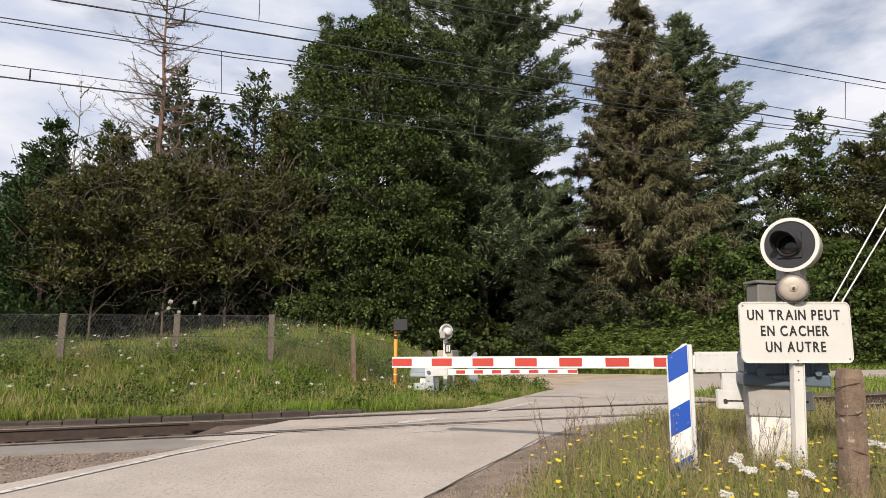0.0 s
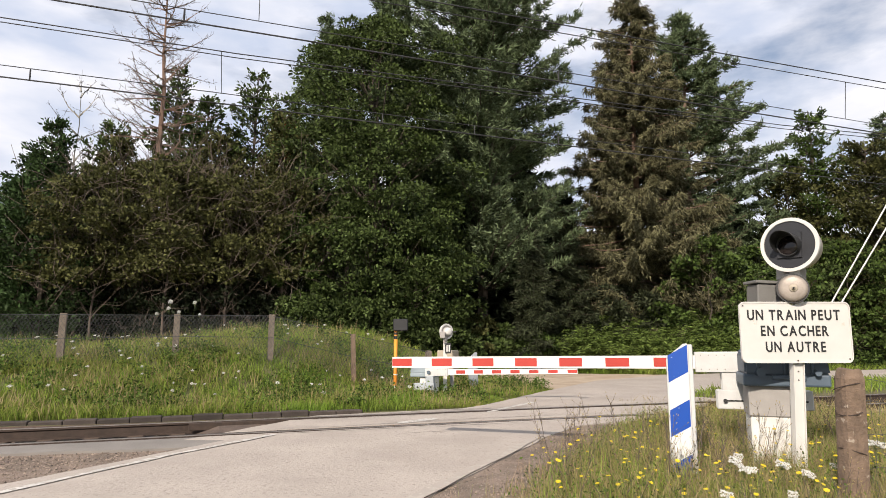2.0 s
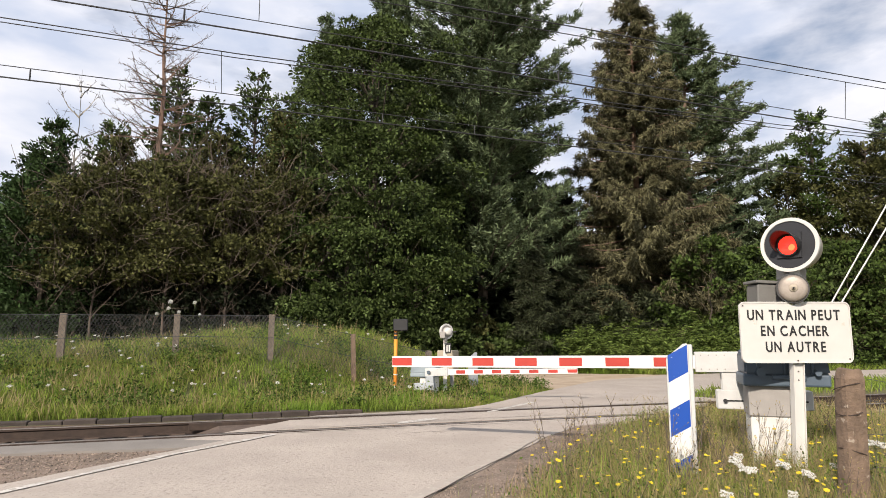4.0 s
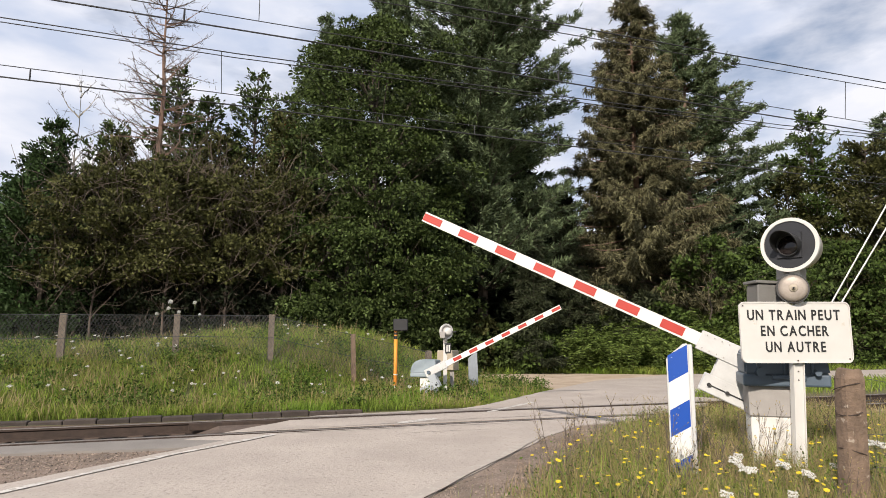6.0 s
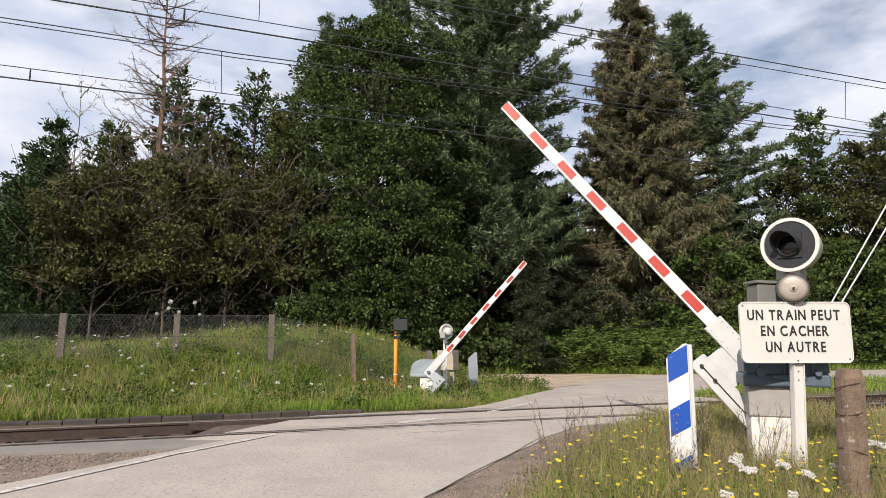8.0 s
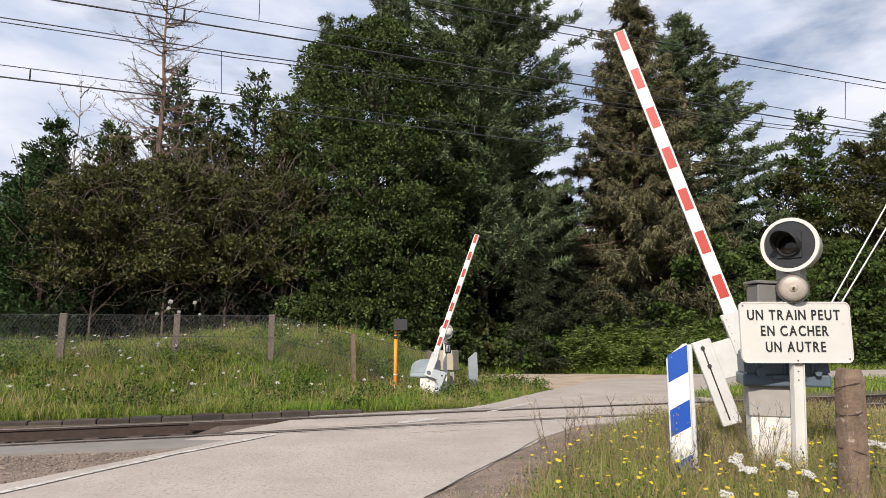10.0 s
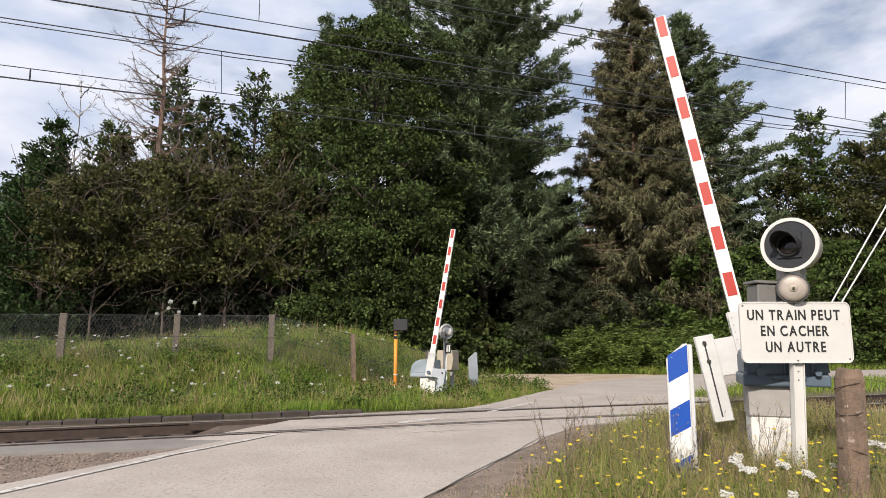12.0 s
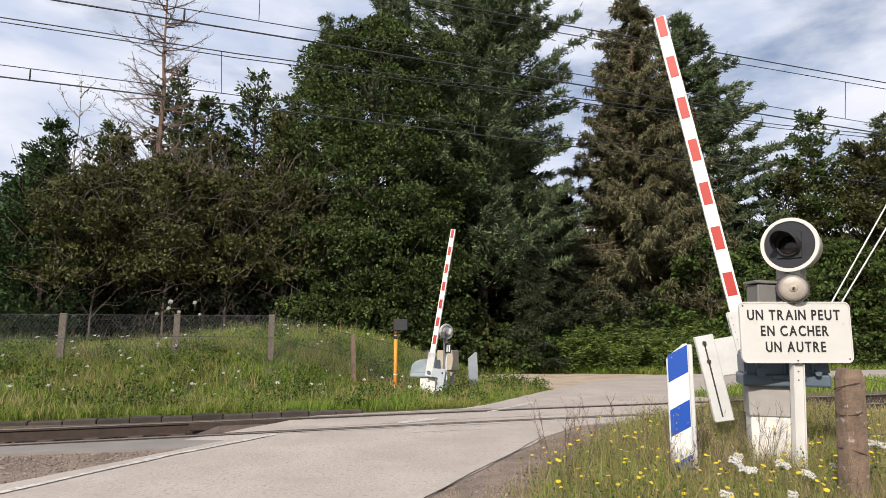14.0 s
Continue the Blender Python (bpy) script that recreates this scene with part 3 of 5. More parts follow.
def lamp_head(parent, m, r):
    """A round crossing signal: drum, white ring, dark plate, hooded lens. Faces local -y. Returns the lens that lights up."""
    turn = m @ Matrix.Rotation(radians(90), 4, "X")
    k = r / 0.25
    part("drum", lathe([(0.0, -0.27 * k), (0.18 * k, -0.27 * k), (0.205 * k, -0.24 * k), (0.218 * k, -0.02 * k), (0.218 * k, 0.0)], 40, turn), CREAM, parent, "cream drum behind the lamp", True)
    part("ring", lathe([(0.232 * k, -0.02 * k), (0.25 * k, -0.02 * k), (0.252 * k, 0.0), (0.25 * k, 0.014 * k), (0.219 * k, 0.014 * k), (0.217 * k, 0.0)], 64, turn), WHITE, parent, "white enamelled ring")
    part("plate", lathe([(0.2185 * k, 0.002 * k), (0.0, 0.002 * k)], 40, turn), DARKFACE, parent, "matt black signal plate")
    part("lens_plate", box(-0.105 * k, 0.105 * k, -0.018 * k, -0.003 * k, -0.125 * k, 0.115 * k, 0.004, m), DARKFACE, parent)
    lens_m = m @ Matrix.Translation((0.0, -0.02 * k, -0.01 * k)) @ Matrix.Rotation(radians(90), 4, "X")
    part("lens_rim", lathe([(0.088 * k, 0.0), (0.10 * k, 0.0), (0.10 * k, 0.03 * k), (0.088 * k, 0.03 * k), (0.088 * k, 0.0)], 32, lens_m), BLACK, parent, "black lens rim", True)
    part("dark_lens", lathe([(0.089 * k, 0.0), (0.06 * k, 0.012 * k), (0.0, 0.018 * k)], 32, lens_m), LENS, parent, "unlit dark lens", True)
    # hood: a half tube over the lens, longest at the top
    hb = bmesh.new()
    n_, rows = 28, []
    for i in range(n_ + 1):
        a = radians(-35 + 250 * i / n_)
        reach = 0.03 + 0.20 * max(0.0, math.sin(radians(180 * i / n_))) ** 0.7
        rr = []
        for q, rad in ((0.02, 0.106), (0.02 + reach, 0.112), (0.02 + reach, 0.106), (0.02, 0.100)):
            rr.append(hb.verts.new(m @ Vector((rad * k * math.cos(a), -q * k, -0.01 * k + rad * k * math.sin(a)))))
        rows.append(rr)
    for a, b in zip(rows, rows[1:]):
        for j in range(4):
            l_ = (j + 1) % 4
            hb.faces.new((a[j], a[l_], b[l_], b[j]))
    part("hood", hb, BLACK, parent, "black hood over the lens")
    lit = new("lit_lens")
    lit.parent = parent
    lit.empty_display_size = 0.05
    part("red_glass", lathe([(0.086 * k, 0.0), (0.06 * k, 0.012 * k), (0.0, 0.018 * k)], 32, lens_m), REDGLOW, lit, "glowing red glass", True)
    hot = lathe([(0.03 * k, 0.0), (0.018 * k, 0.004 * k), (0.0, 0.005 * k)], 20, lens_m @ Matrix.Translation((0.03 * k, -0.02 * k, 0.014 * k)))
    part("hot_spot", hot, HOTGLOW, lit, "brighter orange glow", True)
    return lit


SIGNAL_M = pose(3.315, 6.12, 0.0, 0, 2.6, 0)


def build_signal():
    s = thing("crossing_signal", SIGNAL_M, "white post with a hooded red crossing lamp and alarm bell", "crossing signal")
    pb = box(-0.052, 0.052, -0.03, 0.03, -0.15, 2.04, 0.004)
    post_ = part("post", pb, WHITE, s, "white painted channel post")
    for x in (-0.052, 0.044):
        part("flange", box(x, x + 0.008, -0.05, -0.028, -0.1, 1.95), WHITE, post_)
    for z in (0.32, 0.95, 1.03, 1.60):
        part("bolt", tube((0, -0.04, z), (0, -0.028, z), 0.006, seg=8), RUST, post_, "rusty bolt")
    sc = bmesh.new()
    add_box(sc, -0.10, 0.12, -0.02, 0.14, 1.90, 2.02, 0.012)
    part("lamp_bracket", sc, CABGREY, s, "grey lamp bracket")
    bm_ = Matrix.Translation((-0.078, -0.13, 1.808)) @ Matrix.Rotation(radians(-24), 4, "Z") @ Matrix.Rotation(radians(90), 4, "X")
    bell = part("bell", lathe([(0.0, 0.012), (0.045, 0.014), (0.095, 0.010), (0.113, 0.004), (0.124, -0.010), (0.130, -0.035), (0.136, -0.05), (0.136, -0.06), (0.128, -0.06)], 48, bm_), BELLMAT, s, "tarnished round alarm bell", True)
    part("bell_rim", lathe([(0.128, -0.035), (0.141, -0.04), (0.143, -0.052), (0.138, -0.064), (0.128, -0.064)], 48, bm_), RUST, bell, "dark worn rim", True)
    part("bell_nut", lathe([(0.036, 0.010), (0.036, 0.020), (0.030, 0.024), (0.017, 0.024), (0.016, 0.040), (0.009, 0.046)], 18, bm_), CREAM, bell, "pale centre nut", True)
    part("bell_screw", lathe([(0.010, 0.044), (0.007, 0.052), (0.0, 0.053)], 10, bm_), BLACK, bell, "dark centre screw", True)
    part("bell_case", lathe([(0.0, 0.0), (0.142, 0.0), (0.142, -0.1), (0.0, -0.1)], 28, Matrix.Translation((-0.068, -0.105, 1.808)) @ Matrix.Rotation(radians(-24), 4, "Z") @ Matrix.Rotation(radians(90), 4, "X")), BLACK, s, "dark bell casing")
    jb = box(-0.30, -0.04, 0.10, 0.34, 1.60, 1.86, 0.01)
    add_box(jb, -0.325, -0.03, 0.08, 0.36, 1.865, 1.895, 0.006)
    part("junction_box", jb, GREYBOX, s, "grey junction box behind the bell")
    hm = Matrix.Translation((-0.085, -0.10, 2.228)) @ Matrix.Rotation(radians(-47), 4, "Z")
    lit = lamp_head(s, hm, 0.262)
    return s, lit, hm


def build_sign():
    """The warning sign bolted to the signal post."""
    s = thing("warning_sign", pose(3.345, 6.06, 1.396), "white rounded warning plate with black lettering on the signal post", "sign")
    pl = prism(rounded(-0.520, 0.520, -0.282, 0.282, 0.05), -0.012, 0.0)
    part("plate", pl, WHITE, s, "white enamelled plate")
    rim = bmesh.new()
    o, i_ = rounded(-0.526, 0.526, -0.288, 0.288, 0.056), rounded(-0.515, 0.515, -0.277, 0.277, 0.045)
    vo = [[rim.verts.new((x, y, z)) for x, z in o] for y in (-0.019, 0.008)]
    vi = [[rim.verts.new((x, y, z)) for x, z in i_] for y in (-0.019, 0.008)]
    for a in range(len(o)):
        c = (a + 1) % len(o)
        rim.faces.new((vo[0][a], vo[0][c], vo[1][c], vo[1][a]))
        rim.faces.new((vi[0][c], vi[0][a], vi[1][a], vi[1][c]))
        rim.faces.new((vo[0][c], vo[0][a], vi[0][a], vi[0][c]))
    part("rim", rim, WHITE, s, "raised white rim")
    for text, z, w in (("UN TRAIN PEUT", 0.158, 0.88), ("EN CACHER", 0.008, 0.64), ("UN AUTRE", -0.142, 0.565)):
        # letters set one by one, evenly spaced by their own widths
        glyphs, cursor = [], 0.0
        for ch in text:
            if ch == " ":
                cursor += 0.052
                continue
            lt = lettering(ch, 0.136, Matrix.Identity(4), BLACK, s)
            xs = [v.co.x for v in lt.data.vertices]
            glyphs.append((lt, cursor - min(xs)))
            cursor += max(xs) - min(xs) + 0.0225
        cursor -= 0.0225
        k = w / cursor
        for lt, x0 in glyphs:
            for v in lt.data.vertices:
                v.co.x *= k
            lt.matrix_basis = Matrix.Translation((-0.012 + (x0 - cursor / 2) * k, -0.0145, z)) @ Matrix.Rotation(radians(90), 4, "X")
    for x, z in ((-0.49, 0.25), (0.49, -0.25), (0.0, 0.265), (0.0, -0.265)):
        part("bolt", tube((x, -0.018, z), (x, -0.008, z), 0.007, seg=8), RUST, s, "small rusty bolt")


def build_marker(m, w, h, label, back=False):
    """An upright marker panel with a slanting top and slanting bands."""
    s = thing("roadside_marker", m, label, "road marker")
    sl = 0.15 * w / 0.26
    r = [(-w / 2, -0.05), (w / 2, -0.05), (w / 2, h - 0.02), (w / 2 - 0.02, h), (w / 2 - 0.05, h - 0.004), (-w / 2 + 0.02, h - sl), (-w / 2, h - sl - 0.03)]
    pan = prism(r, 0.0, 0.05)
    part("panel", pan, ALU if back else GALV, s, "grey metal panel")
    if back:
        return s
    fr = bmesh.new()
    add_box(fr, w / 2 - 0.012, w / 2 + 0.028, -0.012, 0.06, -0.05, h - 0.01, 0.006)
    part("side_flange", fr, GALV, s, "grey folded edge")
    a, b = -w / 2 + 0.012, w / 2 - 0.018
    slope = sl * 0.86
    tops = [h - 0.012, h - 0.262, h - 0.512, h - 0.755, h - 1.0, h - 1.25]
    for i in range(5):
        t, u = tops[i], tops[i + 1] if i < 4 else 0.02
        z = prism([(a, u - slope), (b, u), (b, t), (a, t - slope)], -0.004, 0.0) if i < 4 else prism([(a, 0.0), (b, 0.0), (b, t), (a, t - slope)], -0.004, 0.0)
        part("band", z, BLUE if i % 2 == 0 else ARMWHITE, s, "blue reflective band" if i % 2 == 0 else "white reflective band")
    return s


def rough_post(name, m, w, d, h, material, label, category, round_top=0.0, group=""):
    bm = bmesh.new()
    n_ = 14
    rings = []
    for i in range(n_ + 1):
        z = -0.2 + (h + 0.2) * i / n_
        ring = []
        for a in range(16):
            ang = 2 * math.pi * a / 16
            c, s_ = math.cos(ang), math.sin(ang)
            q = 1 / max(abs(c), abs(s_)) * 0.93 if round_top == 0 else 1 / (abs(c) ** 5 + abs(s_) ** 5) ** (1 / 5)
            j = 1 + 0.05 * noise.noise((c * 2 + m.translation.x, s_ * 2, z * 3))
            zz = z
            if i == n_ and round_top:
                q *= 0.8
            if i == n_ - 1 and round_top:
                zz = h - round_top
            if i == n_:
                zz += 0.02 * noise.noise((c * 3, s_ * 3, 9.0))
            ring.append(bm.verts.new((w / 2 * c * q * j, d / 2 * s_ * q * j, zz)))
        rings.append(ring)
    for p, q in zip(rings, rings[1:]):
        for a in range(16):
            b = (a + 1) % 16
            bm.faces.new((p[a], p[b], q[b], q[a]))
    bm.faces.new(rings[-1])
    ob = part(name, bm, material, None)
    ob.matrix_basis = m
    return tagged(ob, label, category, group)


def wires(name, lines, r, material, label, category, seg=5, group=""):
    verts, faces = [], []
    for pts in lines:
        k0 = len(verts)
        for i, p in enumerate(pts):
            d = (pts[min(i + 1, len(pts) - 1)] - pts[max(i - 1, 0)]).normalized()
            u = d.cross(Vector((0.31, -0.52, 0.79))).normalized()
            v = d.cross(u)
            for a in range(seg):
                t = 2 * math.pi * a / seg
                verts.append(p + (u * math.cos(t) + v * math.sin(t)) * r)
            if i:
                o = k0 + (i - 1) * seg
                faces += [(o + a, o + (a + 1) % seg, o + seg + (a + 1) % seg, o + seg + a) for a in range(seg)]
    ob = mesh_object(name, verts, faces, material)
    return tagged(ob, label, category, group)


def build_fence():
    posts = [(-5.6, 1.84), (-3.3, 1.86), (-1.02, 1.87), (1.07, 1.88), (3.25, 1.38), (5.0, 1.0)]
    n_ = 15.7
    f = thing("mesh_fence", Matrix.Identity(4), "rusty chain-link fence on the grass bank", "fence")
    for i, (s_, top) in enumerate(posts):
        p = sn(s_, n_)
        p = sn(3.05, 15.45) if i == 4 else sn(s_, n_)
        z0 = ground_z(p.x, p.y) - 0.35
        ob = rough_post("fence_post", Matrix.Translation((p.x, p.y, z0)) @ pose(0, 0, 0, 0, (-2.0 if i == 4 else 0.6), 19), 0.105 if i == 4 else 0.14, 0.12, (1.42 if i == 4 else top) - z0, CONCRETE if i != 4 else OLDPOST, "", "")
        ob.parent = f
    for (s0, z0), (s1, z1) in zip(posts, posts[1:]):
        def at(u, v):
            p = sn(s0 + (s1 - s0) * u, n_ - 0.12)
            low = ground_z(p.x, p.y)
            hi = z0 + (z1 - z0) * u - 0.03
            return Vector((p.x, p.y, low + (hi - low) * v))
        bm = bmesh.new()
        step, rows = 0.075, 9
        cols = int((s1 - s0) / step)
        for i in range(-rows, cols + rows):
            for d in (-1, 1):
                a, b = (i, 0), (i + d * rows, rows)
                # clip to the panel
                ts = [0.0, 1.0]
                x0, x1 = a[0], b[0]
                if x0 == x1:
                    continue
                for lim in (0, cols):
                    t = (lim - x0) / (x1 - x0)
                    if 0 < t < 1:
                        if (x1 - x0 > 0) == (lim == 0):
                            ts[0] = max(ts[0], t)
                        else:
                            ts[1] = min(ts[1], t)
                if not (0 <= x0 <= cols) and not (0 <= x1 <= cols):
                    continue
                if ts[1] <= ts[0]:
                    continue
                pa = at((x0 + (x1 - x0) * ts[0]) / cols, ts[0])
                pb = at((x0 + (x1 - x0) * ts[1]) / cols, ts[1])
                add_tube(bm, pa, pb, 0.0026, seg=3, caps=False)
        for v in (0.55, 1.0):
            add_tube(bm, at(0, v), at(1, v), 0.006, seg=4, caps=False)
        part("chain_link", bm, FENCEWIRE, f, "dull diamond wire mesh")


def build_near_fence():
    """Loose wire netting that runs from the brown post along the track."""
    f = thing("wire_netting", Matrix.Identity(4), "sagging rusty wire netting tied to the brown post", "fence")
    a, b = Vector((3.14, 4.92, 0)), Vector((5.6, 6.1, 0))
    r3 = random.Random(3)

    def at(u, z):
        p = a.lerp(b, u)
        return Vector((p.x, p.y + 0.03 * math.sin(u * 9), z - 0.10 * math.sin(math.pi * min(1, u * 1.2)) * (z / 1.1)))
    for z in (1.05, 0.88, 0.62, 0.36):
        ob = wires("strand", [[at(i / 12, z) + Vector((0, 0, r3.uniform(-0.012, 0.012))) for i in range(13)]], 0.0022, FENCEWIRE, "", "", 5)
        ob.parent = f
    for i in range(1, 26):
        u = i / 26
        ob = wires("strand", [[at(u + 0.012 * math.sin(j * 2 + i), 0.1 + 0.95 * j / 6) for j in range(7)]], 0.0015, FENCEWIRE, "", "", 4)
        ob.parent = f
    for z in (0.98, 0.80, 0.5):
        loop = [Vector((3.07 + 0.095 * math.cos(t * 0.5236), 4.9 + 0.09 * math.sin(t * 0.5236), z + 0.03 * math.sin(t * 0.5236 + z * 9))) for t in range(13)]
        ob = wires("tie_wire", [loop], 0.004, RUST, "rusty tie wire", "", 5)
        ob.parent = f


def build_far_items():
    p = Vector((-1.175, 15.9, ground_z(-1.175, 15.9)))
    s = thing("marker_pole", Matrix.Translation(p), "orange pole with a dark box on top standing in grass", "pole")
    part("pole", tube((0, 0, -0.2), (0, 0, 1.30 - p.z), 0.045, 0.045, 12), ORANGE, s, "orange painted pole", True)
    for za, zb, mt, lb in ((1.30, 1.38, BLACK, "black band"), (1.38, 1.41, ORANGE, ""), (1.41, 1.47, BLACK, "black band"), (1.47, 1.52, ORANGE, "")):
        part("band", tube((0, 0, za - p.z), (0, 0, zb - p.z), 0.046, 0.046, 12), mt, s, lb)
    part("dark_box", box(-0.06, 0.30, -0.10, 0.10, 1.50 - p.z, 1.80 - p.z, 0.02), BLACK, s, "black box")
    part("clip", tube((0, 0, 0.42 - p.z), (0, 0, 0.45 - p.z), 0.055, 0.055, 12), WHITE, s)
    z0 = ground_z(0.06, 15.1)
    s = thing("crossing_signal", Matrix.Translation((0.05, 15.1, z0)), "rear of a round crossing lamp on a white post", "crossing signal")
    part("post", box(-0.045, 0.045, -0.03, 0.03, -0.2, 1.35, 0.004), WHITE, s)
    lm = Matrix.Translation((0.03, 0.02, 1.53)) @ Matrix.Rotation(radians(32), 4, "Z") @ Matrix.Rotation(radians(90), 4, "X")
    part("backing_disc", lathe([(0.0, 0.0), (0.150, 0.0), (0.152, -0.012), (0.0, -0.014)], 40, lm), CABGREY, s, "grey back of the round plate")
    part("ring", lathe([(0.146, -0.016), (0.185, -0.016), (0.187, 0.004), (0.183, 0.016), (0.146, 0.016), (0.146, -0.016)], 48, lm), WHITE, s, "white enamelled ring")
    part("hood", box(0.10, 0.26, -0.01, 0.10, 1.51, 1.54, 0.004), BLACK, s, "dark hood edge")
    part("lamp_housing", lathe([(0.0, 0.15), (0.07, 0.148), (0.092, 0.12), (0.10, 0.0), (0.0, 0.0)], 24, lm), WHITE, s, "white lamp housing", True)
    part("cable_box", box(-0.12, 0.0, -0.16, -0.06, 1.37, 1.53, 0.012), CABGREY, s, "grey cable box")
    part("bracket_arm", box(-0.02, 0.03, -0.12, -0.03, 1.30, 1.45, 0.006), GREYBOX, s)
    part("lamp_bracket", box(-0.05, 0.05, -0.08, 0.06, 1.26, 1.40, 0.01), CABGREY, s)
    pl = part("number_plate", box(0.0, 0.14, -0.07, -0.055, 1.02, 1.26, 0.004), BLACK, s, "small black plate with pale marks")
    part("pale_mark", box(0.03, 0.06, -0.074, -0.0705, 1.06, 1.21), WHITE, pl)
    part("pale_mark", box(0.08, 0.115, -0.074, -0.0705, 1.06, 1.21), WHITE, pl)
    s = thing("equipment_box", Matrix.Translation((0.22, 15.75, ground_z(0.22, 15.75))), "beige equipment box on a short leg", "box")
    part("case", box(-0.36, 0.16, -0.12, 0.12, 0.60, 1.08, 0.015), BEIGE, s)
    part("leg", box(-0.05, 0.05, -0.05, 0.05, -0.1, 0.6, 0.005), CABGREY, s)
    z0 = ground_z(0.82, 17.0)
    build_marker(Matrix.Translation((0.82, 17.0, z0)) @ pose(0, 0, 0, 0, -2, 20), 0.25, 0.95 - z0, "grey rear of a slanted marker panel in grass", True)


def build_wires():
    run = {"a": (6.6, 5.241, 0.0006), "b": (6.6, 5.121, 0.0024), "c": (7.6, 5.173, -0.0131), "d": (7.6, 5.019, -0.0133),
           "e": (9.0, 5.375, 0.0068), "f": (9.0, 5.312, 0.0059), "g": (10.37, 5.236, -0.0119), "h": (10.37, 5.063, -0.0101)}

    def at(key, s_):
        n_, z, m = run[key]
        sag = 0.00124 * (s_ + 2.6) * (s_ - 12.4) if key in "ef" else 0.0
        return sn(s_, n_, z + m * s_ + max(-0.055, min(0.3, sag)))
    for key, nm, r in (("a", "feeder_wire", 0.008), ("b", "feeder_wire", 0.006), ("c", "catenary_wire", 0.006), ("d", "contact_wire", 0.010),
                       ("e", "feeder_wire", 0.008), ("f", "feeder_wire", 0.007), ("g", "catenary_wire", 0.007), ("h", "contact_wire", 0.011)):
        wires(nm, [[at(key, -40 + 10 * i) for i in range(13)]], r, WIREMAT, "dark overhead wire above the track", "overhead wire", 6, "overhead wires")
    for k1, s1, k2, s2, r in (("c", -0.6, "d", -0.6, 0.012), ("c", 4.36, "d", 4.36, 0.012), ("g", -2.86, "h", -2.86, 0.012), ("g", 2.46, "h", 2.46, 0.009),
                              ("g", 4.18, "h", 4.18, 0.009), ("g", 5.91, "h", 5.91, 0.012), ("g", 11.03, "h", 11.03, 0.012), ("e", -0.2, "g", -0.2, 0.005), ("b", 8.66, "c", 9.89, 0.005)):
        wires("dropper", [[at(k1, s1), at(k2, s2)]], r, WIREMAT, "short dropper between overhead wires", "dropper", 5, "droppers")
    wires("dropper", [[at("c", 0.24), at("c", 0.24) + Vector((0, 0, 0.7))]], 0.005, WIREMAT, "thin hanger on the overhead wires", "dropper", 5, "droppers")
    for (x0, z0), (x1, z1) in (((5.547, 1.883), (6.423, 3.233)), ((5.691, 1.883), (6.391, 2.9))):
        d = Vector((x1 - x0, 0, z1 - z0))
        t = -(z0 + 0.05) / d.z
        a = Vector((x0, 9, z0)) + d * t
        wires("guy_rod", [[a, Vector((x0, 9, z0)) + d * 3.4]], 0.011, GUYMAT, "pale steel guy rod rising from the ground", "guy rod", 8, "guy rods")


# ---------------------------------------------------------------- vegetation
rng = np.random.default_rng(7)


def unit(v):
    return v / (np.linalg.norm(v, axis=-1, keepdims=True) + 1e-9)


def leaf_quads(c, along, size, aspect=0.55, flat=0.5):
    """Leaf-shaped four-cornered blades at c, growing along `along`, random turn."""
    k = len(c)
    a = unit(along)
    side = unit(np.cross(a, unit(rng.normal(size=(k, 3)) + np.array([0, 0, flat]))))
    s = (size * rng.uniform(0.6, 1.4, k))[:, None]
    bend = unit(np.cross(a, side)) * s * rng.uniform(-0.25, 0.25, k)[:, None]
    tip = c + a * s
    mid = c + a * s * 0.45
    return np.stack([c, mid + side * s * aspect * 0.5 + bend, tip, mid - side * s * aspect * 0.5 + bend], 1)


def needle_tris(c, along, size, aspect):
    """Slim three-cornered needle tufts at c, growing along `along`."""
    k = len(c)
    a = unit(along)
    s = (size * rng.uniform(0.6, 1.4, k))[:, None]
    side = unit(np.cross(a, rng.normal(size=(k, 3)))) * s * aspect * 0.5
    return np.stack([c - side, c + side, c + a * s], 1)


def limb_mesh(branches):
    """Tapered limbs: list of (a, b, r0, r1) as one bmesh."""
    verts, faces = [], []
    for a, b, r0, r1 in branches:
        a, b = np.array(a, float), np.array(b, float)
        d = unit(b - a)
        u = unit(np.cross(d, [0.3, 0.5, 0.81]))
        v = np.cross(d, u)
        k = len(verts)
        seg = 6 if r0 > 0.03 else 3
        for p, r in ((a, r0), (b, r1)):
            for i in range(seg):
                t = 2 * math.pi * i / seg
                verts.append(p + r * (math.cos(t) * u + math.sin(t) * v))
        for i in range(seg):
            j = (i + 1) % seg
            faces.append((k + i, k + j, k + seg + j, k + seg + i))
    return verts, faces


def trunk_chain(h, r, lean=0.0, wob=0.12, k=10):
    pts = [np.array([0, 0, -0.3])]
    for i in range(1, k + 1):
        t = i / k
        pts.append(np.array([lean * t * h + rng.normal() * wob * t, rng.normal() * wob * t, h * t]))
    return [(pts[i], pts[i + 1], r * (1 - 0.92 * i / k), r * (1 - 0.92 * (i + 1) / k)) for i in range(k)], pts


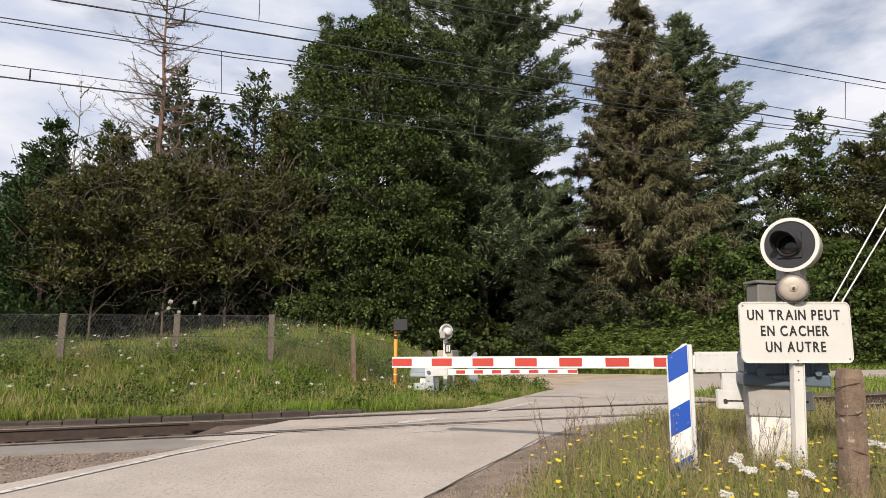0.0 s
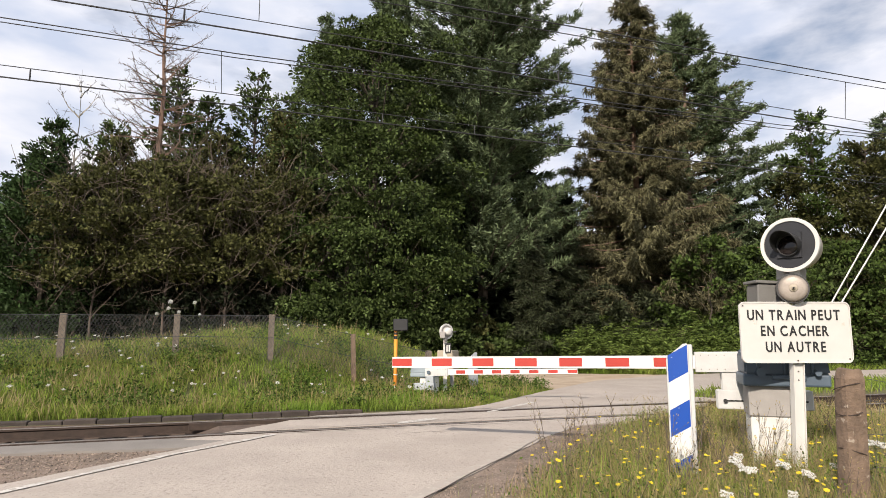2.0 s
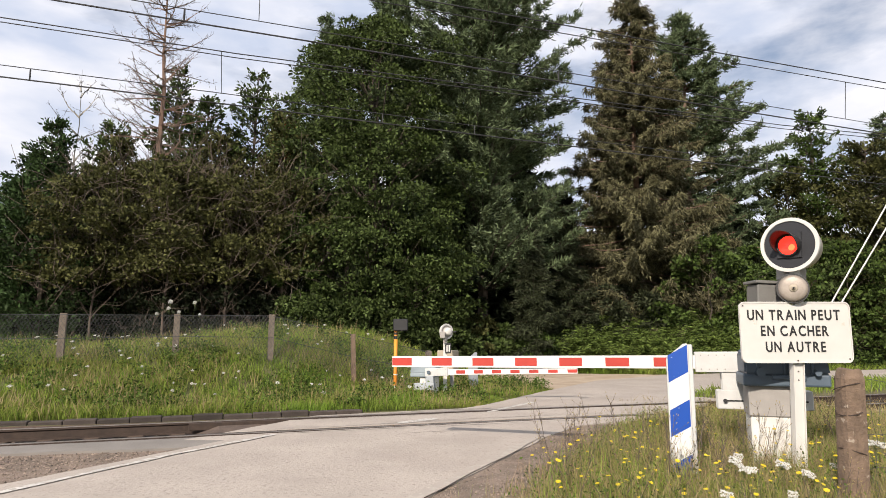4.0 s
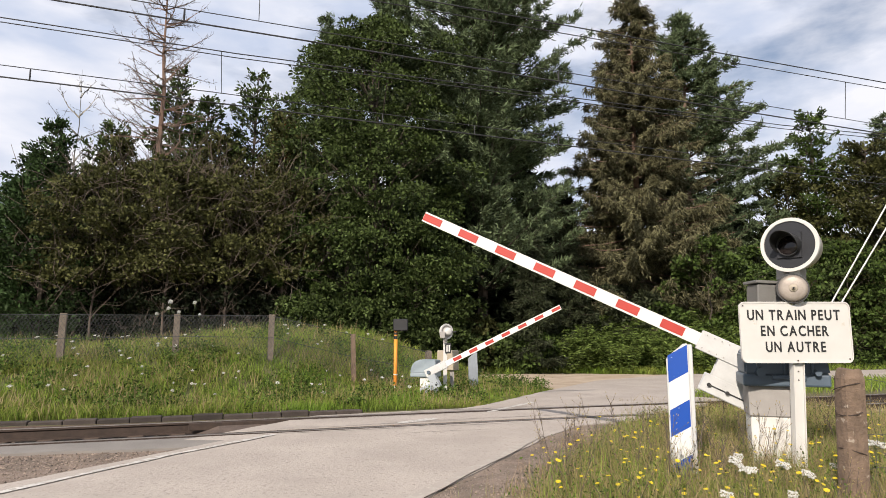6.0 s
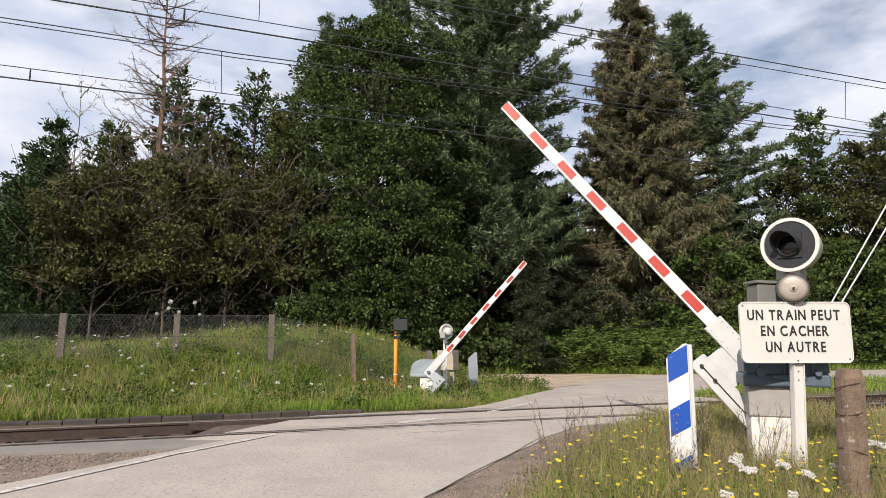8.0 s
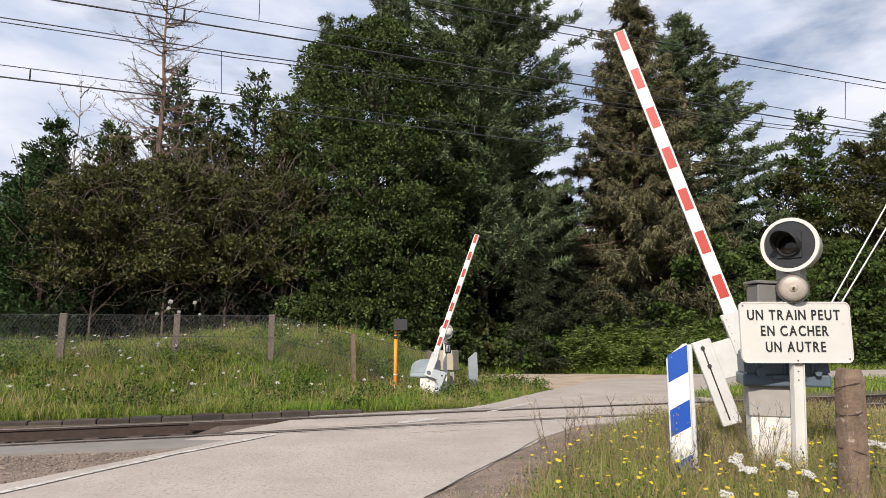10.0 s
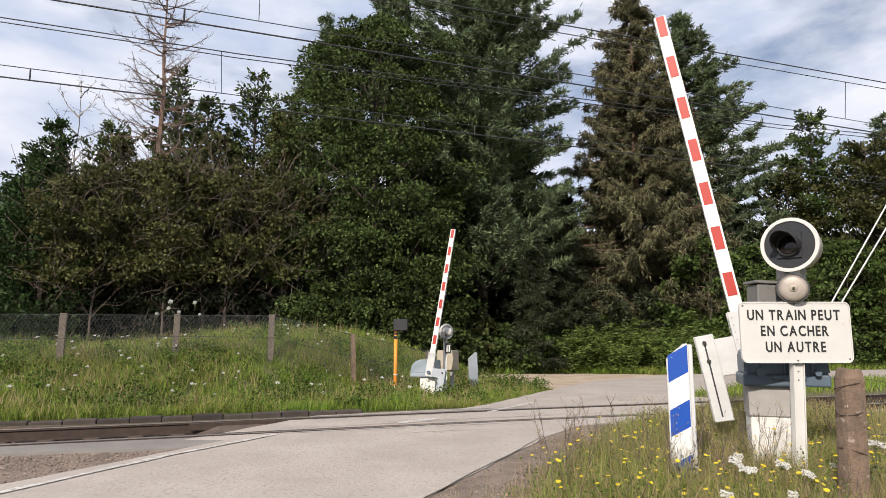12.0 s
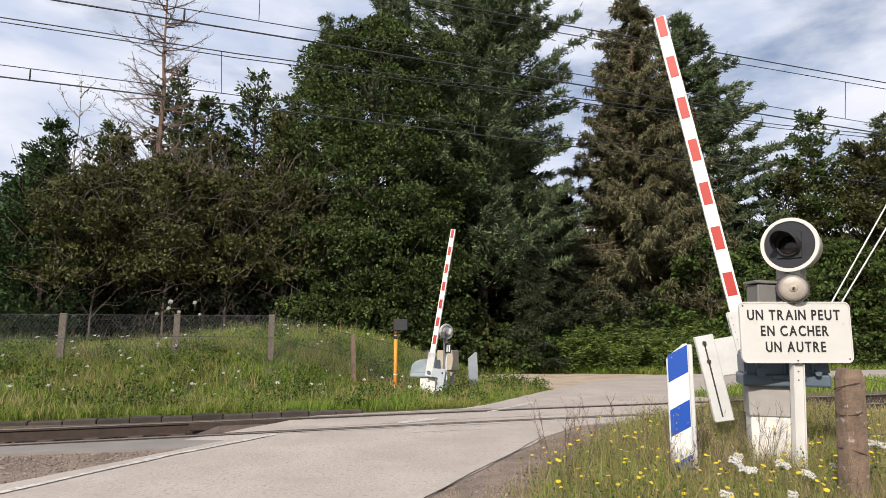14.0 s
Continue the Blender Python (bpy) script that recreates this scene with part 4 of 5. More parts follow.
def broadleaf(name, x, y, top, half, leaf, label, clumps=110, per=230, size=0.17, low=0.06, fat=0.45, trunk_r=None, bark=None, twigs=0, droop=0.0, ragged_=0.25, tuft=1.0, shell=0.12, cap=0.45):
    """A crown of leafy clumps on limbs; half is the greatest half width, low the share of the height where the crown starts."""
    z0 = ground_z(x, y)
    h = top - z0
    t = thing(name, Matrix.Translation((x, y, z0)), label, "tree" if h > 5 else "shrub")
    tr = trunk_r or 0.02 * h
    br, pts = trunk_chain(h * 0.93, tr)
    cs, rs = [], []
    for i in range(clumps):
        u = low + (1 - low) * rng.uniform() ** 0.9
        prof = math.sin(math.pi * min(1, max(0.0, ((u - low) / (1 - low)) * (1 - fat) + fat * 0.55 + 0.02))) ** 0.75
        prof *= 1 if u < 0.8 else (1 - ((u - 0.8) / 0.2) ** 2 * 0.75)
        R = half * prof * (1 + ragged_ * rng.normal() * 0.7)
        ang = rng.uniform(0, 2 * math.pi)
        q = R * math.sqrt(rng.uniform(shell, 1.0))
        cs.append((q * math.cos(ang), q * math.sin(ang), h * u * 0.97))
        rs.append(tuft * half * rng.uniform(0.14, 0.32) * (1.1 - 0.35 * u))
    cs, rs = np.array(cs), np.array(rs)
    for c in cs[::2]:
        zt = max(0.1 * h, c[2] - 0.28 * np.linalg.norm(c[:2]) - 0.15 * h)
        i = min(len(pts) - 2, int(zt / (h * 0.93) * (len(pts) - 1)))
        base = pts[i] + (pts[i + 1] - pts[i]) * 0.5
        m_ = (base + c) / 2 + np.array([0, 0, 0.06 * h * rng.uniform(-0.3, 0.6)])
        r = tr * 0.22
        br += [(base, m_, r, r * 0.6), (m_, c, r * 0.6, r * 0.15)]
    tw = []
    for i in range(twigs):
        c = cs[rng.integers(len(cs))]
        d = unit(c * [1, 1, 0.3] + rng.normal(size=3) * 1.5)
        p = c + rng.normal(size=3) * 0.3
        for _ in range(3):
            q = p + d * rng.uniform(0.25, 0.6)
            tw.append((p, q, 0.009, 0.006))
            d = unit(d + rng.normal(size=3) * 0.35)
            p = q
    if tw:
        v, f = limb_mesh(tw)
        tagged(mesh_object("brushwood", v, f, TWIG, t, "dry bare twigs"), kind="stuff")
    v, f = limb_mesh(br)
    mesh_object("trunk", v, f, bark or BARK, t)
    idx = np.repeat(np.arange(len(cs)), per)
    dirs = unit(rng.normal(size=(len(idx), 3)) + np.array([0, 0, cap]))
    rad = rng.uniform(0.3, 1.0, len(idx)) ** 0.4
    squash = np.array([1.15, 1.15, 0.72])
    c = cs[idx] + dirs * squash * (rs[idx] * rad)[:, None]
    along = dirs + rng.normal(size=dirs.shape) * 0.7 + np.array([0, 0, -0.25 - droop])
    quads_object("crown", leaf_quads(c, along, size), 4, leaf, t)
    return t


def conifer(name, x, y, top, reach, leaf, label, whorls=30, per_whorl=7, low=0.08, rise=0.25, droop=0.15, sprays=70, size=0.28, power=0.8, trunk_r=None, bark=None, spread=0.22, bare=0.0, shoulder=1.0, needle=0.2, hang=0.0, fan=5):
    """A straight trunk with whorls of branches; each branch carries side twigs with fans of needles. rise lifts the branch tips, hang lets the twigs hang down."""
    z0 = ground_z(x, y)
    h = top - z0
    t = thing(name, Matrix.Translation((x, y, z0)), label, "tree")
    tr = trunk_r or 0.014 * h
    br, pts = trunk_chain(h, tr, 0, 0.05)
    cc, aa = [], []
    for w in range(whorls):
        u = low + (1 - low) * (w + rng.uniform(-0.3, 0.3)) / whorls
        L0 = reach * (min(1.0, max(0.02, 1 - u) / shoulder) ** power + 0.03)
        for b in range(per_whorl):
            if rng.uniform() < bare:
                continue
            ang = rng.uniform(0, 2 * math.pi)
            L = L0 * rng.uniform(0.5, 1.15)
            base = np.array([0, 0, u * h])
            dirh = np.array([math.cos(ang), math.sin(ang), 0])
            lat = np.array([-dirh[1], dirh[0], 0])
            lift = rise * rng.uniform(0.6, 1.3)
            k = 5
            p = base
            for j in range(k):
                s0, s1 = j / k, (j + 1) / k
                q = base + dirh * L * s1 + np.array([0, 0, L * (lift * s1 - (droop * 0.8) * s1 * (1 - s1) * 2)])
                br.append((p, q, tr * 0.16 * (1 - s0) + 0.006, tr * 0.16 * (1 - s1) + 0.006))
                p = q
            m = max(8, int(sprays * L / reach))
            twigs = int(4 + 3.2 * L)
            ts = 0.15 + 0.85 * (np.arange(twigs) + rng.uniform(0, 0.8, twigs)) / twigs
            tl = (0.10 + spread * 1.7 * L * (1.08 - ts)) * rng.uniform(0.6, 1.3, twigs)
            sg = np.where(rng.uniform(size=twigs) < 0.5, -1.0, 1.0) * rng.uniform(0.35, 1.1, twigs)
            pick = rng.integers(twigs, size=m)
            f = rng.uniform(0.0, 1.0, m) ** 0.8
            td = dirh[None] * 0.75 + lat[None] * sg[pick][:, None] + np.array([0, 0, lift * 0.8])
            td = unit(td * (1 - 0.8 * hang) + np.array([0, 0, -hang]))
            s_ = ts[pick]
            c = base + dirh * (L * s_)[:, None] + td * (tl[pick] * f)[:, None] + rng.normal(size=(m, 3)) * 0.035
            c[:, 2] += L * (lift * s_ - droop * 0.8 * s_ * (1 - s_) * 2)
            a = td + rng.normal(size=(m, 3)) * 0.35 + np.array([0, 0, 0.12 * (1 - hang) - droop])
            cc.append(c)
            aa.append(a)
    v, f = limb_mesh(br)
    mesh_object("trunk", v, f, bark or BARK, t)
    c, a = np.concatenate(cc), np.concatenate(aa)
    c3 = np.repeat(c, fan, 0) + rng.normal(size=(len(c) * fan, 3)) * 0.07
    a3 = np.repeat(unit(a), fan, 0) + rng.normal(size=(len(c) * fan, 3)) * 0.5
    if needle < 0.45:
        quads_object("crown", needle_tris(c3, a3, size * 0.78, needle * 1.25), 3, leaf, t)
    else:
        quads_object("crown", leaf_quads(c3, a3, size * 0.72, needle), 4, leaf, t)
    return t


def dead_tree(name, x, y, top, reach, label, low=0.42, whorls=16, bark=None, r=0.17, lean=0.0, sub=7, per=4, lift=0.0):
    """A bare trunk whose broken branches curve up towards their tips and carry fine twigs."""
    z0 = ground_z(x, y)
    h = top - z0
    t = thing(name, Matrix.Translation((x, y, z0)), label, "tree")
    br, pts = trunk_chain(h, r, lean, 0.06)
    twig = []
    for w in range(whorls):
        for b in range(per):
            u = min(0.985, low + (1 - low) * (w + rng.uniform(-0.25, 0.25)) / whorls)
            ang = rng.uniform(0, 2 * math.pi)
            L = reach * (1.08 - u) ** 0.4 * rng.uniform(0.6, 1.1)
            i = max(0, min(len(pts) - 2, int(u * (len(pts) - 1))))
            fr = u * (len(pts) - 1) - i
            base = pts[i] + (pts[i + 1] - pts[i]) * fr
            d = np.array([math.cos(ang), math.sin(ang), -0.05 + lift + 1.3 * max(0, u - 0.72) * 2])
            p = base
            for j in range(7):
                q = p + unit(d) * L / 7
                br.append((p, q, 0.034 * (1 - j / 8), 0.034 * (1 - (j + 1) / 8)))
                for _ in range(sub if j > 0 else 0):
                    e = unit(unit(d) + rng.normal(size=3) * 0.55)
                    o = p + (q - p) * rng.uniform()
                    l_ = rng.uniform(0.10, 0.45) * (1 - 0.06 * j)
                    twig.append((o, o + e * l_, 0.008, 0.005))
                    e2 = unit(e + rng.normal(size=3) * 0.5)
                    o2 = o + e * l_ * rng.uniform(0.4, 1.0)
                    twig.append((o2, o2 + e2 * l_ * 0.6, 0.006, 0.004))
                d = d + rng.normal(size=3) * 0.14 + np.array([0, 0, 0.06])
                p = q
    v, f = limb_mesh(br)
    mesh_object("trunk", v, f, bark or DEADBARK, t)
    v, f = limb_mesh(twig)
    tagged(mesh_object("brushwood", v, f, TWIG, t, "bare grey twigs"), kind="stuff")
    return t


def blades(name, spots, heights, width, material, label, lean=0.35, category="grass"):
    """Grass: one bent two-piece blade at each spot, as one sheet of stuff."""
    k = len(spots)
    ang = rng.uniform(0, 2 * math.pi, k)
    side = np.stack([np.cos(ang), np.sin(ang), np.zeros(k)], 1) * (width * rng.uniform(0.6, 1.4, k))[:, None] / 2
    ln = rng.normal(size=(k, 3)) * lean * heights[:, None]
    ln[:, 2] = 0
    up = np.stack([np.zeros(k), np.zeros(k), heights], 1)
    mid = spots + up * 0.5 + ln * 0.28
    tip = spots + up * 0.98 + ln
    q = np.stack([spots, mid + side, tip, mid - side], 1)
    ob = quads_object(name, q, 4, material)
    return tagged(ob, label, category, kind="stuff")


def scatter(count, s0, s1, n0, n1, keep):
    """Spots on the ground, in the railway frame, where keep(x, y, s, n) allows."""
    o = []
    for _ in range(count):
        s_, n_ = rng.uniform(s0, s1), rng.uniform(n0, n1)
        p = sn(s_, n_)
        if keep(p.x, p.y, s_, n_):
            o.append((p.x, p.y, ground_z(p.x, p.y) - 0.01))
    return np.array(o)


def patchy(p, scale, seed=0.0):
    return np.array([noise.noise((x * scale, y * scale, seed)) for x, y, z in p])


def build_trees():
    bl = broadleaf
    for x, y, top, half in ((-13.1, 20.6, 8.7, 2.0), (-14.4, 21.4, 7.6, 1.9), (-15.9, 20.9, 6.4, 2.0)):
        conifer("ash_tree", x, y, top, half, LEAF_ASH, "leafy young ash tree with fresh green leaves", 24, 7, 0.04, 0.75, 0.0, 60, 0.18, 0.8, shoulder=0.8, needle=0.5, spread=0.28, bare=0.08, fan=4)
    dead_tree("dead_sapling", -13.35, 22.0, 11.0, 2.2, "thin bare dead sapling with few rising twigs", 0.52, 6, PALEBARK, 0.075, 0.02, 2, 2, 0.75)
    dead_tree("dead_spruce", -11.15, 24.0, 15.6, 3.3, "tall dead spruce with bare reddish trunk", 0.52, 12, None, 0.2, 0.0, 4, 6)
    for x, y, top, half in ((-11.2, 20.2, 7.0, 1.9), (-9.0, 20.4, 7.3, 1.9), (-7.1, 20.8, 6.8, 1.8), (-5.5, 21.4, 7.0, 1.5), (-12.2, 21.0, 6.6, 1.7), (-8.2, 21.6, 7.2, 1.7), (-10.1, 21.2, 7.4, 1.7)):
        bl("olive_thicket", x, y, top, half, LEAF_OLIVE, "olive-brown thicket with dry bare twigs", 82, 145, 0.11, 0.42, trunk_r=0.045, bark=TWIG, twigs=150, tuft=0.8, shell=0.3, cap=0.7)
    # Undergrowth added with darkened leaves to stand for shade inside the wood.
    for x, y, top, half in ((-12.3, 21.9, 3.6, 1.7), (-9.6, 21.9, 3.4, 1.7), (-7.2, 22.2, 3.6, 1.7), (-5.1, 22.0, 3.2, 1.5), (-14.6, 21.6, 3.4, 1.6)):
        bl("bramble_thicket", x, y, top, half, LEAF_SHADE, "undergrowth with brown stems, leaves darkened to paint in shade", 56, 90, 0.14, 0.02, trunk_r=0.03, bark=TWIG, twigs=120, tuft=1.0)
    for x, y, top, half, mt in ((-11.6, 26.5, 13.1, 2.3, LEAF_OAK), (-8.3, 27.0, 13.1, 2.2, LEAF_OAK), (-6.9, 27.5, 12.2, 2.2, LEAF_OAK), (-14.0, 26.0, 10.4, 2.2, LEAF_OAK),
                                (-9.9, 25.6, 11.4, 2.2, LEAF_OAK), (-12.9, 24.6, 9.2, 2.0, LEAF_OLIVE), (-6.4, 24.6, 10.4, 1.9, LEAF_OLIVE), (-16.0, 25.5, 8.6, 2.0, LEAF_OAK), (-9.0, 24.8, 9.6, 2.0, LEAF_OLIVE)):
        conifer("beech_tree", x, y, top, half, mt, "tree with ragged pointed crown behind the thicket", 24, 6, 0.10, 0.85, 0.0, 42, 0.25, 0.75, shoulder=0.6, needle=0.5, spread=0.3, bare=0.12, fan=3)
    conifer("dying_pine", -6.4, 25.4, 10.3, 1.0, RUSTLEAF, "small dying pine with rust-red needles", 12, 5, 0.55, 0.3, 0.0, 60, 0.2, 0.7)
    bl("oak_tree", -2.65, 24.0, 14.2, 3.5, LEAF_OAK, "large dense dark oak tree", 250, 330, 0.125, 0.02, 0.4, trunk_r=0.16, ragged_=0.22, tuft=0.95, shell=0.3, cap=0.9)
    bl("oak_tree", -3.5, 22.6, 6.2, 2.0, LEAF_OAK, "lower leafy oak at the wood's edge", 52, 260, 0.12, 0.0, trunk_r=0.14, shell=0.4, cap=0.9)
    bl("oak_tree", -1.0, 23.0, 5.2, 1.7, LEAF_OAK, "dark green leafy young oak before the pine", 62, 260, 0.12, 0.0, trunk_r=0.1, shell=0.4, cap=0.9)
    bl("sapling", -4.8, 21.2, 6.0, 0.8, LEAF_LIGHT, "slender sapling with pale stem", 34, 130, 0.11, 0.25, trunk_r=0.045, bark=PALEBARK)
    conifer("pine_tree", -5.1, 26.2, 15.4, 1.8, NEEDLE, "pine tree with blue-green needles", 28, 6, 0.3, 0.3, 0.0, 70, 0.24, 0.7, shoulder=0.5, needle=0.2, fan=8)
    conifer("pine_tree", -2.3, 26.0, 16.6, 2.2, NEEDLE, "pine tree with blue-green needles", 28, 6, 0.3, 0.3, 0.0, 70, 0.24, 0.7, shoulder=0.4, needle=0.2, fan=8)
    conifer("pine_tree", 1.7, 27.0, 20.0, 4.1, NEEDLE, "tall pine with long level branches", 40, 10, 0.17, 0.40, 0.0, 110, 0.25, 0.7, trunk_r=0.28, bare=0.08, shoulder=0.36, spread=0.13, needle=0.2, fan=9)
    # Firs added with darkened needles to paint the shaded hollow behind the pine.
    conifer("pine_tree", 0.4, 29.5, 12.0, 3.4, LEAF_SHADE, "fir with shade painted into its needles behind the tall pine", 26, 9, 0.03, 0.1, 0.05, 50, 0.46, 0.6, shoulder=0.6, needle=0.4, fan=3)
    conifer("pine_tree", 3.2, 29.8, 10.8, 3.0, LEAF_SHADE, "fir with shade painted into its needles behind the tall pine", 26, 9, 0.03, 0.1, 0.05, 50, 0.46, 0.6, shoulder=0.6, needle=0.4, fan=3)
    # The pines' shade is put into these young spruces' needle colour.
    conifer("young_spruce", 3.5, 24.6, 5.6, 1.4, SHADEFIR, "young spruce with the pines' shade put into its needle colour", 22, 7, 0.12, -0.05, 0.12, 60, 0.2, 0.8, hang=0.35)
    conifer("young_spruce", 5.2, 26.2, 6.8, 1.6, SHADEFIR, "young spruce with the pines' shade put into its needle colour", 24, 7, 0.08, -0.05, 0.12, 60, 0.2, 0.8, hang=0.35)
    conifer("spruce_tree", 9.1, 29.0, 18.4, 3.9, NEEDLE_BROWN, "tall dying spruce with brown hanging branches", 46, 10, 0.0, -0.08, 0.2, 115, 0.27, 0.7, bark=DEADBARK, shoulder=0.62, needle=0.18, bare=0.08, hang=0.62, spread=0.15, fan=9)
    conifer("pine_tree", 12.7, 32.0, 18.6, 4.7, NEEDLE, "tall pine with level blue-green branches", 40, 9, 0.03, 0.28, 0.0, 110, 0.28, 0.85, trunk_r=0.26, bark=DEADBARK, shoulder=0.5, spread=0.13, bare=0.1, needle=0.2, fan=9)
    # Low firs added to close gaps, their needles darkened to paint in shade.
    conifer("pine_tree", 6.0, 32.5, 8.8, 3.0, LEAF_SHADE, "low fir with shade-darkened needles between the tall trees", 24, 9, 0.02, 0.1, 0.05, 50, 0.46, 0.6, needle=0.4, fan=3)
    conifer("pine_tree", 16.6, 36.0, 9.6, 3.2, LEAF_SHADE, "low fir with shade-darkened needles behind the pine", 22, 8, 0.02, 0.1, 0.05, 50, 0.46, 0.6, needle=0.4, fan=3)
    conifer("birch_tree", 20.4, 34.0, 13.9, 2.5, LEAF_LIGHT, "tall airy leafy tree beside the pine", 28, 6, 0.12, 0.7, 0.0, 44, 0.26, 0.6, shoulder=0.6, needle=0.5, spread=0.3, bare=0.15, fan=4)
    conifer("birch_tree", 22.4, 32.6, 11.6, 3.0, LEAF_OLIVE, "leafy tree at the wood's edge", 28, 7, 0.05, 0.6, 0.0, 50, 0.27, 0.5, shoulder=0.6, needle=0.5, spread=0.3, fan=4)
    conifer("birch_tree", 18.6, 33.5, 10.4, 2.4, LEAF_OLIVE, "leafy tree at the wood's edge", 26, 6, 0.05, 0.6, 0.0, 45, 0.27, 0.5, shoulder=0.6, needle=0.5, spread=0.3, fan=4)
    conifer("pine_tree", 25.2, 34.5, 14.0, 3.2, NEEDLE, "pine tree with blue-green needles", 24, 7, 0.2, 0.25, 0.0, 60, 0.28, 0.5, needle=0.2, fan=8)
    # The shrub in SHADEFIR also has shade put into its colour.
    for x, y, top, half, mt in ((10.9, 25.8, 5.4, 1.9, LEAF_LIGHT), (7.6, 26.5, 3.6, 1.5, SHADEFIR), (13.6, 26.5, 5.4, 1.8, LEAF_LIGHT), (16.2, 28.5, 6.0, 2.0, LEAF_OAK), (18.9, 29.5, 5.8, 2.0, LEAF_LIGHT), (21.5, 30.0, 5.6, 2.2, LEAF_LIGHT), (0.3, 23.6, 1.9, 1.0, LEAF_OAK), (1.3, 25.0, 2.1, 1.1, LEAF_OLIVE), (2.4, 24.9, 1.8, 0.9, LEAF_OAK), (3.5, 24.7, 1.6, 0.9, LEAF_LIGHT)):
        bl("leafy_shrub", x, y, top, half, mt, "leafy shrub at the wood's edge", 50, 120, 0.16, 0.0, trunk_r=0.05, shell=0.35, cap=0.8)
    for x, y, top in ((-15.5, 19.9, 2.6), (-4.3, 20.6, 2.6), (-2.4, 21.2, 2.4)):
        bl("leafy_shrub", x, y, top, 1.2, LEAF_OAK, "dark leafy shrub behind the fence", 45, 190, 0.12, 0.0, trunk_r=0.04, shell=0.3)
    # far woods, joined; their leaf colour is darkened to paint in shade
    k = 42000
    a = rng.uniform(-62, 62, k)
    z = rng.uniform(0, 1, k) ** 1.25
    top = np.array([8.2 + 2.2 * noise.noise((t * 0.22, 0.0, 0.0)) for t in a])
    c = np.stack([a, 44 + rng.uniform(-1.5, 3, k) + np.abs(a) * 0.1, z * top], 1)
    wd = quads_object("far_woods", leaf_quads(c, rng.normal(size=(k, 3)), 0.95, 0.75), 4, LEAF_SHADE)
    tagged(wd, "distant woods with shade painted into the leaf colour", "woods", kind="stuff")


def build_ferns():
    cc, aa = [], []
    for _ in range(330):
        x, y = rng.uniform(4.6, 13.5), rng.uniform(24.0, 27.0) + 0.4 * rng.normal()
        y += max(0, (x - 8) * 0.25)
        hgt = rng.uniform(0.9, 1.6) * (0.8 + 0.75 * max(0.0, y - 24) / 3)
        for f_ in range(9):
            ang = rng.uniform(0, 6.28)
            d = np.array([math.cos(ang), math.sin(ang), 0])
            s_ = np.linspace(0.15, 1, 12)
            p = np.array([x, y, 0]) + d * (s_ * 0.7)[:, None]
            p[:, 2] = hgt * np.sin(s_ * rng.uniform(1.5, 2.5)) + rng.normal(size=12) * 0.03
            lat = np.array([-d[1], d[0], 0])
            for sg in (-1, 1):
                cc.append(p)
                aa.append(np.tile(lat * sg + d * 0.4 + [0, 0, -0.15], (12, 1)) + rng.normal(size=(12, 3)) * 0.3)
    ob = quads_object("fern_bank", leaf_quads(np.concatenate(cc), np.concatenate(aa), 0.15, 0.32), 4, FERN)
    tagged(ob, "bank of bright green bracken ferns", "ferns", kind="stuff")


